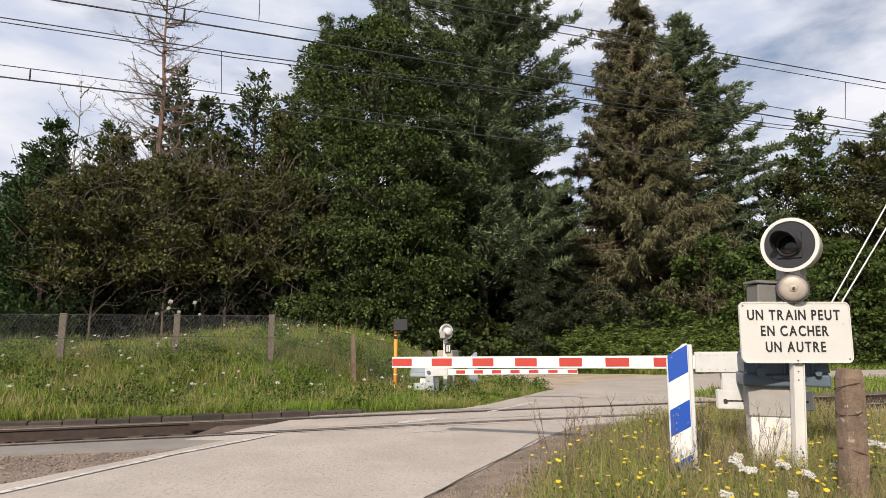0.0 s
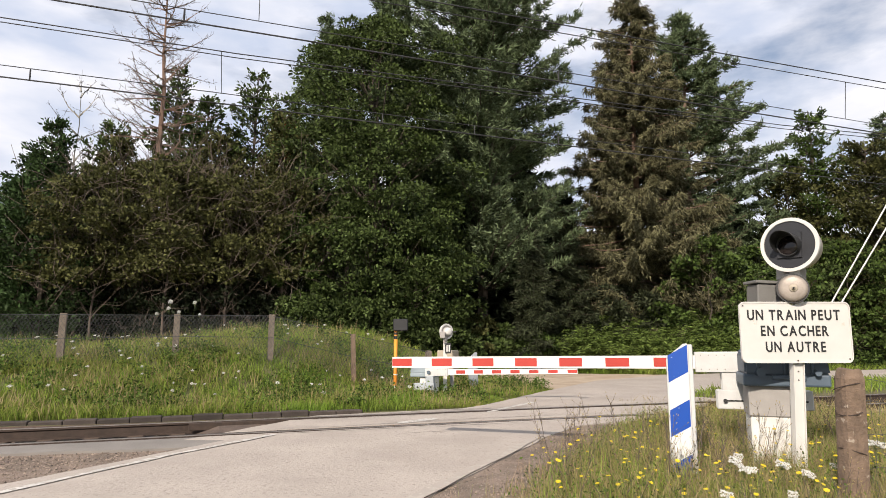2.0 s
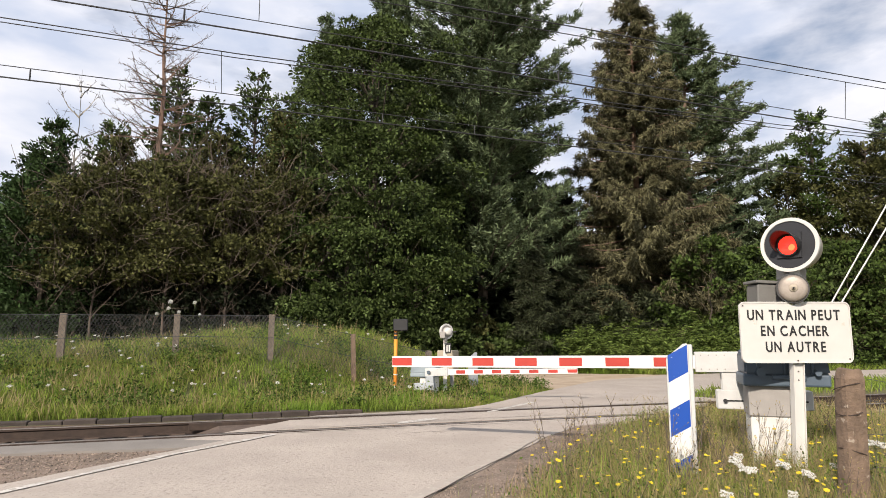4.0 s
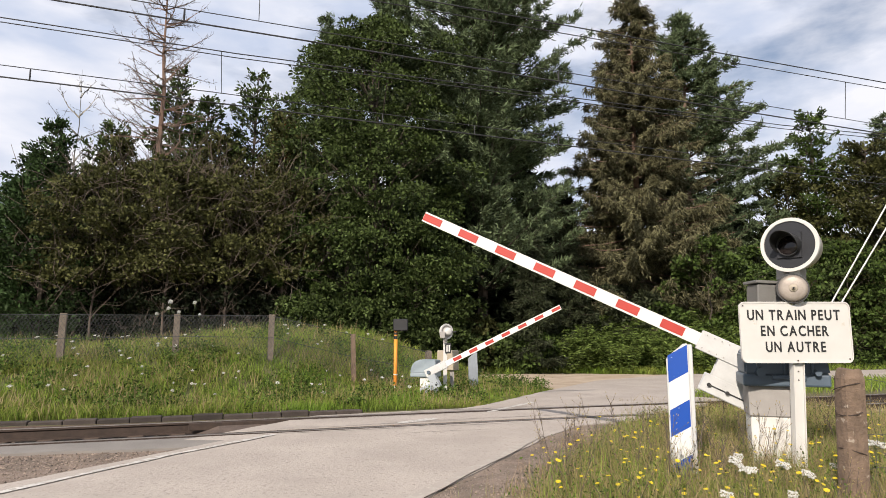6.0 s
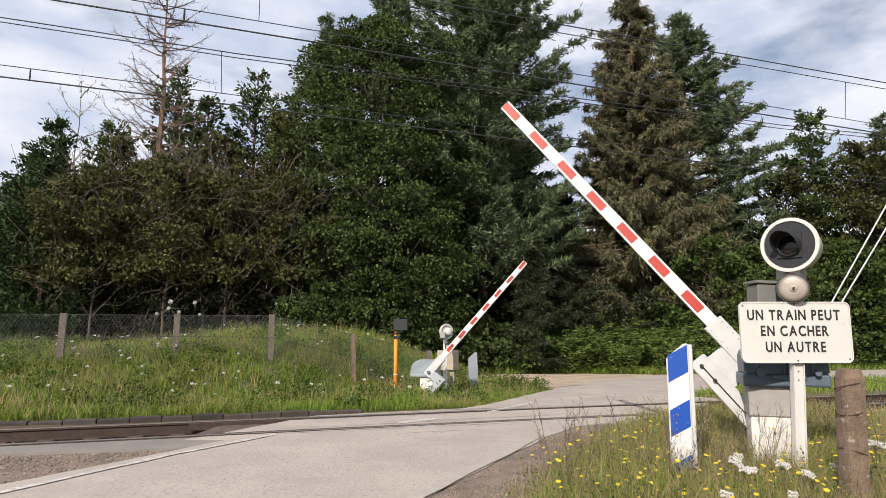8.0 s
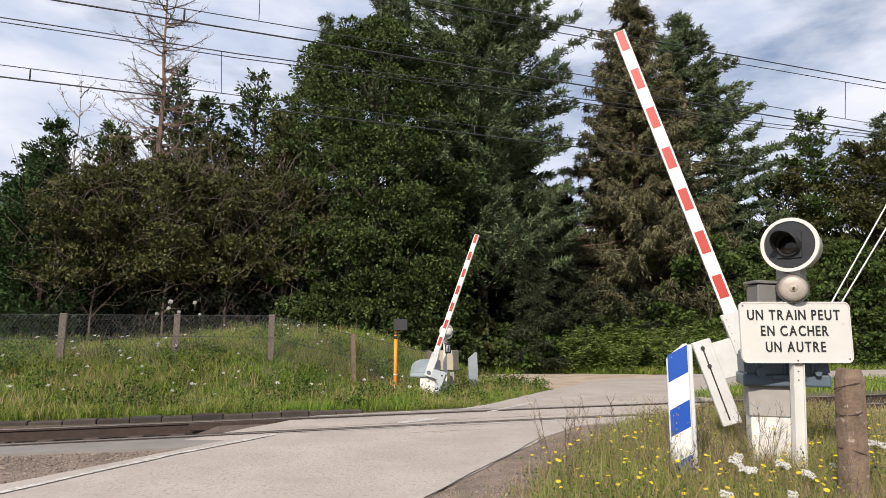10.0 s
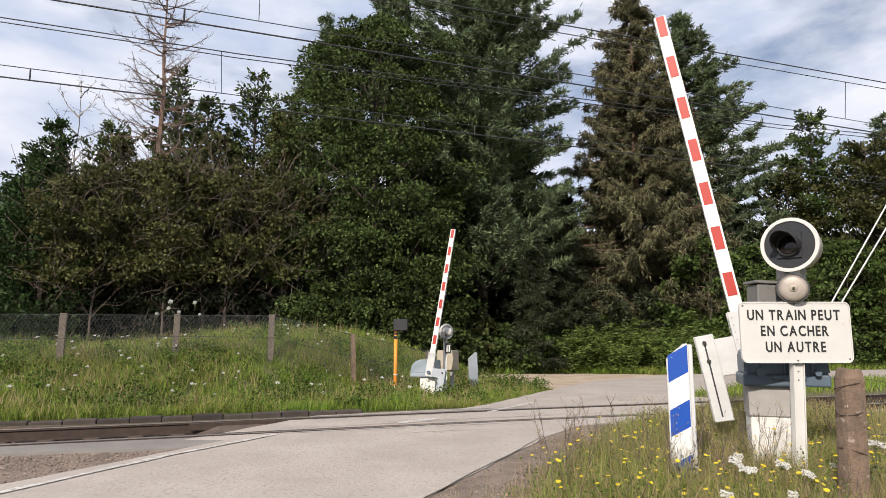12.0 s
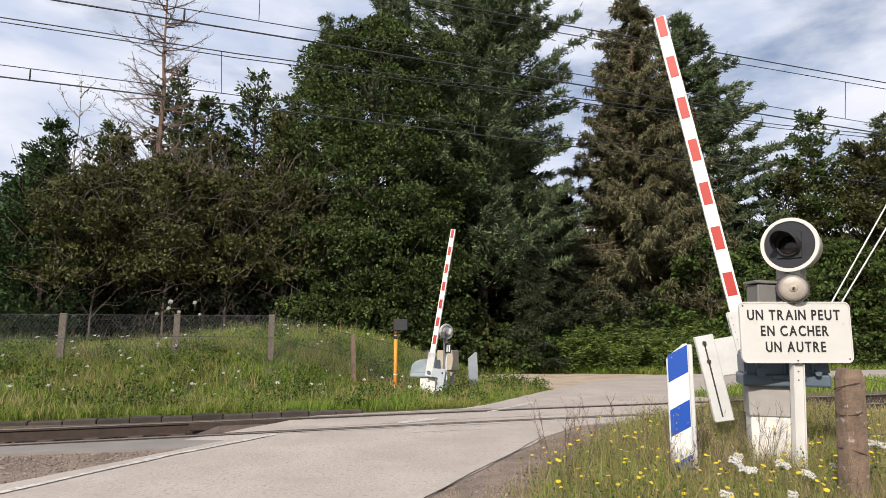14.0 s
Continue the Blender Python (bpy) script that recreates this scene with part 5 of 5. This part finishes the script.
def build_grass():
    # the bank beyond the track
    p = scatter(215000, -9.5, 9, 11.98, 18.9, lambda x, y, s, n: not in_dirt(x, y) and x < edge_at(LEFT_EDGE, y) - 0.1 * rng.uniform() and (n > 12.0) and (s < 2.6 or n > 11.9))
    v, fine = patchy(p, 0.6, 2.0), patchy(p, 2.4, 6.0)
    edge = np.array([seg_dist(LEFT_EDGE, x, y) for x, y, z in p])
    foot = np.array([1 - smooth(12.2, 13.6, to_sn(x, y)[1]) for x, y, z in p])
    hgt = (0.13 + 0.15 * rng.uniform(size=len(p)) ** 2 + 0.10 * v + 0.10 * fine + 0.05 * foot).clip(0.05, 0.5)
    hgt *= (0.35 + 0.65 * np.clip(edge / 1.6, 0, 1))
    # thin out where the earth shows between the tufts
    keep = rng.uniform(size=len(p)) < (1.0 + 1.3 * fine + 0.8 * v).clip(0.22, 1.0)
    p, v, fine, hgt, edge = p[keep], v[keep], fine[keep], hgt[keep], edge[keep]
    sel = rng.uniform(size=len(p)) < 0.92 - 0.22 * v
    blades("bank_grass", p[sel], hgt[sel], 0.012, GRASS, "lush green grass in tufts on the bank", 0.26)
    blades("bank_dry_grass", p[~sel], hgt[~sel] * 1.25, 0.013, DRYGRASS, "dry stalks among the bank's grass")
    tall = rng.uniform(size=len(p)) < 0.025
    blades("bank_stalks", p[tall], 0.18 + hgt[tall] * 1.3, 0.009, DRYGRASS, "tall seeding grass stalks on the bank", 0.16)
    # leafy weeds in clumps on the bank
    w = p[rng.uniform(size=len(p)) < (0.25 * (patchy(p, 0.8, 8.0) + patchy(p, 2.2, 4.0)) - 0.02).clip(0.003, 0.16)]
    lift = 0.12 + 0.22 * rng.uniform(size=len(w)) ** 1.5
    c = np.repeat(w, 6, 0) + rng.normal(size=(len(w) * 6, 3)) * [0.07, 0.07, 0.05]
    c[:, 2] += np.repeat(lift, 6)
    tagged(quads_object("bank_weeds", leaf_quads(c, rng.normal(size=(len(c), 3)) + [0, -0.4, 0.3], 0.062, 0.5), 4, WEEDLEAF), "leafy weeds in clumps among the bank's grass", "weeds", kind="stuff")
    # beyond: level grass behind and on the road's far side
    p = scatter(60000, 3, 34, 11.95, 26, lambda x, y, s, n: not on_road(x, y) and x > edge_at(RIGHT_EDGE, y) and y < 23.5)
    blades("verge_grass", p, rng.uniform(0.08, 0.28, len(p)), 0.022, GRASS, "grass strip between the track and the road")
    p = scatter(28000, 2, 34, 17, 30, lambda x, y, s, n: x < edge_at(LEFT_EDGE, y) - 0.3 and y > 18.2 and not in_dirt(x, y))
    blades("far_grass", p, rng.uniform(0.08, 0.32, len(p)), 0.03, GRASS, "grass along the wood's edge")
    p = scatter(90000, 5, 24, 19, 28, lambda x, y, s, n: -0.5 < x < 14 and 21.5 < y < 28 and x < edge_at(LEFT_EDGE, y) - 0.2 and not in_dirt(x, y))
    blades("wood_edge_grass", p, rng.uniform(0.12, 0.4, len(p)), 0.03, GRASS, "long grass between the turn-out and the ferns")
    # the near verge
    def near(x, y, s, n):
        e = edge_at(RIGHT_EDGE, y)
        d = x - e
        return 2.4 < y and n < 8.6 and d > 0.55 and x < 7.5 and rng.uniform() < smooth(0.4, 1.7, d) and x < y * 0.85 + 0.5
    p = scatter(210000, 1.0, 9.5, 0.5, 8.6, near)
    d = np.array([x - edge_at(RIGHT_EDGE, y) for x, y, z in p])
    v = patchy(p, 1.3, 5.0)
    front = np.array([smooth(3.4, 6.4, y) for x, y, z in p])
    hgt = (0.12 + 0.22 * rng.uniform(size=len(p)) ** 1.5 + 0.08 * v) * np.clip(0.3 + 0.5 * d, 0.3, 1.2) * (0.62 + 0.26 * front)
    sel = rng.uniform(size=len(p)) < 0.45 + 0.5 * v
    blades("near_grass", p[sel], hgt[sel].clip(0.05, 0.6), 0.0055, GRASS, "rough green grass on the near verge", 0.3)
    w = p[(d > 0.8) & (rng.uniform(size=len(p)) < 0.06)]
    c = np.repeat(w, 4, 0) + rng.normal(size=(len(w) * 4, 3)) * [0.03, 0.03, 0.08] + [0, 0, 0.17]
    tagged(quads_object("verge_weeds", leaf_quads(c, rng.normal(size=(len(c), 3)) + [0, -0.3, 0.5], 0.028, 0.45), 4, WEEDLEAF), "small leafy weeds on the near verge", "weeds", kind="stuff")
    blades("near_dry_grass", p[~sel], (hgt[~sel] * 1.25).clip(0.05, 0.7), 0.0045, DRYGRASS, "dry straw-coloured grass on the near verge")
    tall = (d > 1.0) & (rng.uniform(size=len(p)) < 0.045)
    blades("verge_stalks", p[tall], rng.uniform(0.22, 0.62, tall.sum()), 0.0038, DRYGRASS, "tall thin seeding stalks on the near verge", 0.2)
    tall = (d > 0.9) & (rng.uniform(size=len(p)) < 0.05)
    blades("verge_green_stalks", p[tall], rng.uniform(0.18, 0.5, tall.sum()), 0.005, GRASS, "tall green stems on the near verge", 0.22)
    p = scatter(60000, 0.5, 7, 1.5, 8.5, lambda x, y, s, n: 0.35 < x - edge_at(RIGHT_EDGE, y) < 1.7 and noise.noise((x * 2.2, y * 2.2, 12.0)) > 0.05 - 0.3 * (x - edge_at(RIGHT_EDGE, y) - 0.9) and rng.uniform() < 0.5)
    blades("straw_tufts", p, rng.uniform(0.06, 0.24, len(p)), 0.004, STRAW, "bleached straw tufts on the gravel border", 0.35)
    p = scatter(14000, -6, 12, -9, 3.2, lambda x, y, s, n: x > edge_at(RIGHT_EDGE, y) + 0.9 and (y < 2.5 or x > y * 0.85 + 0.4))
    blades("back_grass", p, rng.uniform(0.06, 0.2, len(p)), 0.01, GRASS, "short rough grass on the verge", 0.35)
    # weedy track side
    p = scatter(9000, 7.5, 24, 8.4, 11.8, lambda x, y, s, n: rng.uniform() < 0.5)
    blades("track_weeds", p, rng.uniform(0.05, 0.22, len(p)), 0.012, DRYGRASS, "sparse dry weeds in the ballast")


def stones(name, pts, size, label):
    """Loose angular stones as one piece of stuff."""
    ico = np.array([(0, 0, 1), (0.9, 0, 0), (0, 0.9, 0), (-0.9, 0, 0), (0, -0.9, 0), (0, 0, -1)])
    tri = ((0, 1, 2), (0, 2, 3), (0, 3, 4), (0, 4, 1), (5, 2, 1), (5, 3, 2), (5, 4, 3), (5, 1, 4))
    k = len(pts)
    v = ico[None] * (size * rng.uniform(0.4, 1.3, k))[:, None, None] * rng.uniform(0.5, 1.2, (k, 6, 1)) * np.array([1, 1, 0.7])
    a = rng.uniform(0, 6.28, k)
    c, s_ = np.cos(a)[:, None], np.sin(a)[:, None]
    v = np.stack([v[..., 0] * c - v[..., 1] * s_, v[..., 0] * s_ + v[..., 1] * c, v[..., 2]], -1) + pts[:, None]
    verts = v.reshape(-1, 3)
    faces = [tuple(i * 6 + q for q in t) for i in range(k) for t in tri]
    tagged(mesh_object(name, verts, faces, STONES), label, "stones", kind="stuff")


def build_stones():
    p = scatter(24000, -9, 1.0, 4.5, 9.1, lambda x, y, s, n: x < edge_at(LEFT_EDGE, y) - 0.12 - 0.25 * rng.uniform() and n < 9.06 - 0.26 * smooth(-3, 0.0, s) + 0.1 * noise.noise((s * 2, 0, 4)) and rng.uniform() < 0.8)
    stones("gravel_stones", p + [0, 0, 0.012], 0.018, "loose gravel beside the road")
    p = scatter(6000, -9, 22, 9.0, 11.7, lambda x, y, s, n: (s < -0.5 or s > 7.5))
    stones("ballast_stones", p + [0, 0, 0.012], 0.035, "brown ballast stones between the rails")
    p = scatter(34000, 0, 7, 1.5, 8.6, lambda x, y, s, n: 0.02 < x - edge_at(RIGHT_EDGE, y) + 0.12 * noise.noise((x * 3, y * 3, 1.0)) < 1.3)
    stones("verge_stones", p + [0, 0, 0.045], 0.014, "fine gravel along the verge")


def build_flowers():
    # yellow composite flower on a wiry stem
    y0 = thing("yellow_flower", Matrix.Translation((0, 0, -3)), "yellow wildflower on a thin stem in the verge", "flower", "yellow wildflowers")
    v, f = limb_mesh([((0, 0, 0), (0.01, 0.0, 0.25), 0.0022, 0.0018), ((0.01, 0, 0.25), (0.0, 0.012, 0.46), 0.0018, 0.0015)])
    mesh_object("stem", v, f, STEM, y0)
    q = []
    for ring, (n_, r) in enumerate(((12, 0.019), (8, 0.012))):
        for i in range(n_):
            a = 6.283 * i / n_ + ring
            d = np.array([math.cos(a), math.sin(a), 0.15 + 0.3 * ring])
            l_ = np.array([-d[1], d[0], 0]) * 0.006
            c = np.array([0, 0.012, 0.46])
            q.append([c, c + d * r * 0.6 + l_, c + d * r, c + d * r * 0.6 - l_])
    quads_object("flower_head", np.array(q), 4, YELLOW, y0, "small yellow flower head")
    r2 = random.Random(11)
    made = 0
    while made < 290:
        x, y = r2.uniform(0.8, 5.2), r2.uniform(3.3, 7.6)
        d = x - edge_at(RIGHT_EDGE, y)
        if d < 0.9 or x > y * 0.78 or to_sn(x, y)[1] > 7.6:
            continue
        ob = copy_thing(y0, Matrix.Translation((x, y, ground_z(x, y))) @ pose(0, 0, 0, r2.uniform(0, 30), r2.uniform(-14, 14), 0) @ pose(0, 0, 0, 0, 0, r2.uniform(0, 360)))
        k = r2.uniform(0.55, 1.15)
        ob.scale = (k, k, r2.uniform(0.45, 1.2))
        made += 1
    y0.matrix_basis = Matrix.Translation((2.05, 5.05, ground_z(2.05, 5.05)))
    # wild carrot with a flat white umbel
    c0 = thing("wild_carrot", Matrix.Translation((0, 0, -3)), "wild carrot with a flat white umbel", "flower", "wild carrots")
    br = [((0, 0, 0), (0.01, 0.01, 0.3), 0.0035, 0.003), ((0.01, 0.01, 0.3), (0, 0, 0.5), 0.003, 0.002)]
    q = []
    for i in range(30):
        rad, a = 0.075 * math.sqrt((i + 0.5) / 30), i * 2.4
        e = np.array([rad * math.cos(a), rad * math.sin(a), 0.555 + 0.012 * math.cos(a * 3) - rad * 0.12])
        br.append(((0, 0, 0.5), e, 0.0009, 0.0008))
        for j in range(10):
            b = j * 2.4
            o = e + np.array([0.013 * math.cos(b) * math.sqrt(j / 10), 0.013 * math.sin(b) * math.sqrt(j / 10), 0.005 * math.cos(j)])
            t = j * 1.3 + i
            u, w = np.array([math.cos(t), math.sin(t), 0.5]) * 0.0062, np.array([-math.sin(t), math.cos(t), 0.7 * math.cos(j * 2.1)]) * 0.0062
            q.append([o - u, o - w, o + u, o + w])
    v, f = limb_mesh(br)
    mesh_object("stem", v, f, STEM, c0)
    quads_object("umbel", np.array(q), 4, UMBEL, c0, "lacy white umbel")
    spots = [(1.98, 4.6, 0.46), (2.44, 5.0, 0.43), (1.77, 4.3, 0.37), (2.76, 5.2, 0.32), (2.93, 5.4, 0.29), (2.44, 4.7, 0.33), (3.9, 6.0, 0.66), (3.71, 5.6, 0.64), (3.54, 5.4, 0.54), (4.3, 6.4, 0.70), (2.27, 5.5, 0.40), (2.49, 5.3, 0.33), (2.63, 5.9, 0.38), (3.34, 5.6, 0.30)]
    for x, y, top in spots:
        k = r2.uniform(0.45, 0.75)
        ob = copy_thing(c0, Matrix.Translation((x, y, ground_z(x, y))) @ pose(0, 0, 0, r2.uniform(14, 34), r2.uniform(-14, 14), 0))
        ob.scale = (k, k, 1.06 * (top - ground_z(x, y)) / 0.55)
    c0.matrix_basis = Matrix.Translation((3.35, 5.2, ground_z(3.35, 5.2))) @ pose(0, 0, 0, 8, 5, 0)
    # wild carrots on the far bank
    for _ in range(75):
        s_, n_ = r2.uniform(-6, 5), r2.uniform(13, 18.4)
        p = sn(s_, n_)
        ob = copy_thing(c0, Matrix.Translation((p.x, p.y, ground_z(p.x, p.y))) @ pose(0, 0, 0, r2.uniform(5, 40), r2.uniform(-15, 15), 0))
        k = r2.uniform(0.3, 0.62)
        ob.scale = (k, k, 0.45 + 0.4 * k)
    # a tall clump by the bank's fence
    for ds, dn, k in ((-1.25, 16.1, 1.0), (-1.12, 16.2, 0.85), (-0.9, 16.0, 0.8), (-0.72, 16.25, 0.9), (-1.4, 16.3, 0.75), (-0.55, 16.1, 0.7)):
        p = sn(ds, dn)
        ob = copy_thing(c0, Matrix.Translation((p.x, p.y, ground_z(p.x, p.y))) @ pose(0, 0, 0, r2.uniform(2, 10), r2.uniform(-6, 6), 0))
        ob.scale = (k * 0.6, k * 0.6, k * 2.3)
    # dry branching stalks
    kinds = []
    for kk in range(5):
        br, heads = [], []
        p, dr = np.array([0.0, 0.0, 0.0]), np.array([r2.uniform(-0.2, 0.2), r2.uniform(-0.2, 0.2), 1.0])
        for j in range(6):
            q2 = p + unit(dr) * 0.105
            br.append((p, q2, 0.0024, 0.002))
            if j > 1:
                for _ in range(3):
                    e = unit(dr * 0.9 + np.array([r2.uniform(-1, 1), r2.uniform(-1, 1), 0.2]) * 0.8)
                    tip = q2 + e * r2.uniform(0.05, 0.17)
                    br.append((q2, tip, 0.0014, 0.001))
                    heads.append((tip, tip + e * 0.014, 0.0045, 0.002))
            dr = dr + np.array([r2.uniform(-0.18, 0.18), r2.uniform(-0.18, 0.18), 0])
            p = q2
        w = thing("dry_weed", Matrix.Translation((1.7 + 0.3 * kk, 5.6 + 0.15 * kk, 0)), "dry branching weed stalk in the verge", "weed", "dry weeds")
        v, f = limb_mesh(br)
        mesh_object("stalk", v, f, TWIG, w)
        v, f = limb_mesh(heads)
        tagged(mesh_object("seed_spray", v, f, DRYGRASS, w, "small dry seed heads"), kind="stuff")
        kinds.append(w)
    made = 0
    while made < 230:
        x, y = r2.uniform(0.9, 4.8), r2.uniform(3.6, 7.9)
        d = x - edge_at(RIGHT_EDGE, y)
        if d < 0.6 or x > y * 0.78 or to_sn(x, y)[1] > 8.4:
            continue
        ob = copy_thing(kinds[made % 5], Matrix.Translation((x, y, ground_z(x, y))) @ pose(0, 0, 0, r2.uniform(-12, 12), r2.uniform(-12, 12), r2.uniform(0, 360)))
        k = r2.uniform(0.5, 1.15) * (0.75 + 0.25 * smooth(4, 6.5, y))
        ob.scale = (k, k, k)
        made += 1


# ---------------------------------------------------------------- build
build_ground()
build_road()
build_dirt()
build_cracks()
build_track()
build_kerb()
near_barrier, near_arm, near_piv = barrier_machine("level_crossing_barrier", NEAR_M, 1.0, 4.15, 1.084, "lifting barrier with red and white boom beside the signal")
far_barrier, far_arm, far_piv = barrier_machine("level_crossing_barrier", FAR_M, 0.8, 3.33, 0.558, "lifting barrier with red and white boom across the track")
signal, lit_lens, lamp_m = build_signal()
build_sign()
build_marker(Matrix.Translation((2.195, 6.0, 0)) @ pose(0, 0, 0, 0, 0, -16), 0.205, 1.292, "blue and white banded marker panel in the verge")
rough_post("fence_post", Matrix.Translation((3.045, 4.9, 0)) @ pose(0, 0, 0, 0, 2.4, 0), 0.17, 0.16, 1.11, OLDPOST, "brown weathered concrete post wound with wire", "post", 0.07)
build_fence()
build_near_fence()
build_far_items()
build_wires()
build_trees()
build_ferns()
build_grass()
build_stones()
build_flowers()


def motions():
    near = [(0, -0.7), (3.9, -0.7), (4.3, 1.2), (4.8, 8.2), (5.3, 15.9), (5.5, 18.9), (6, 25.9), (6.5, 32.5), (7, 38.6), (7.5, 44.6), (8, 50.3), (8.2, 52.5), (9.0, 61.6), (9.8, 70.6), (10.3, 76.2), (10.6, 78.8), (10.9, 79.6), (14, 79.6)]
    far = [(0, 1.3), (3.9, 1.3), (4.3, 3.0), (4.8, 9.6), (5.3, 16.7), (5.5, 19.3), (6, 25.6), (6.5, 31.5), (7, 37.0), (7.5, 42.3), (8, 47.4), (9.0, 58.0), (9.8, 67.4), (10.3, 73.5), (10.6, 77.4), (10.9, 80.0), (14, 80.0)]
    walk(near_arm, [(t, pose(0, 0, near_piv, 0, a, 0)) for t, a in near])
    walk(far_arm, [(t, pose(0, 0, far_piv, 0, a, 0)) for t, a in far])
    # the always-glowing glass slides ahead of the dark lens to imitate the flashing
    ahead = (lamp_m.to_3x3() @ Vector((0, -1, 0))) * 0.012
    rest = ahead * -2.2
    rows = [(0.0, rest)]
    for on, off in ((0.35, 0.75), (1.25, 1.65), (2.05, 2.45), (2.95, 3.35), (3.83, 4.23)):
        rows += [(on - 0.02, rest), (on + 0.02, ahead), (off - 0.02, ahead), (off + 0.02, rest)]
    rows.append((14.0, rest))
    walk(lit_lens, [(t, pose(*v)) for t, v in rows])


motions()
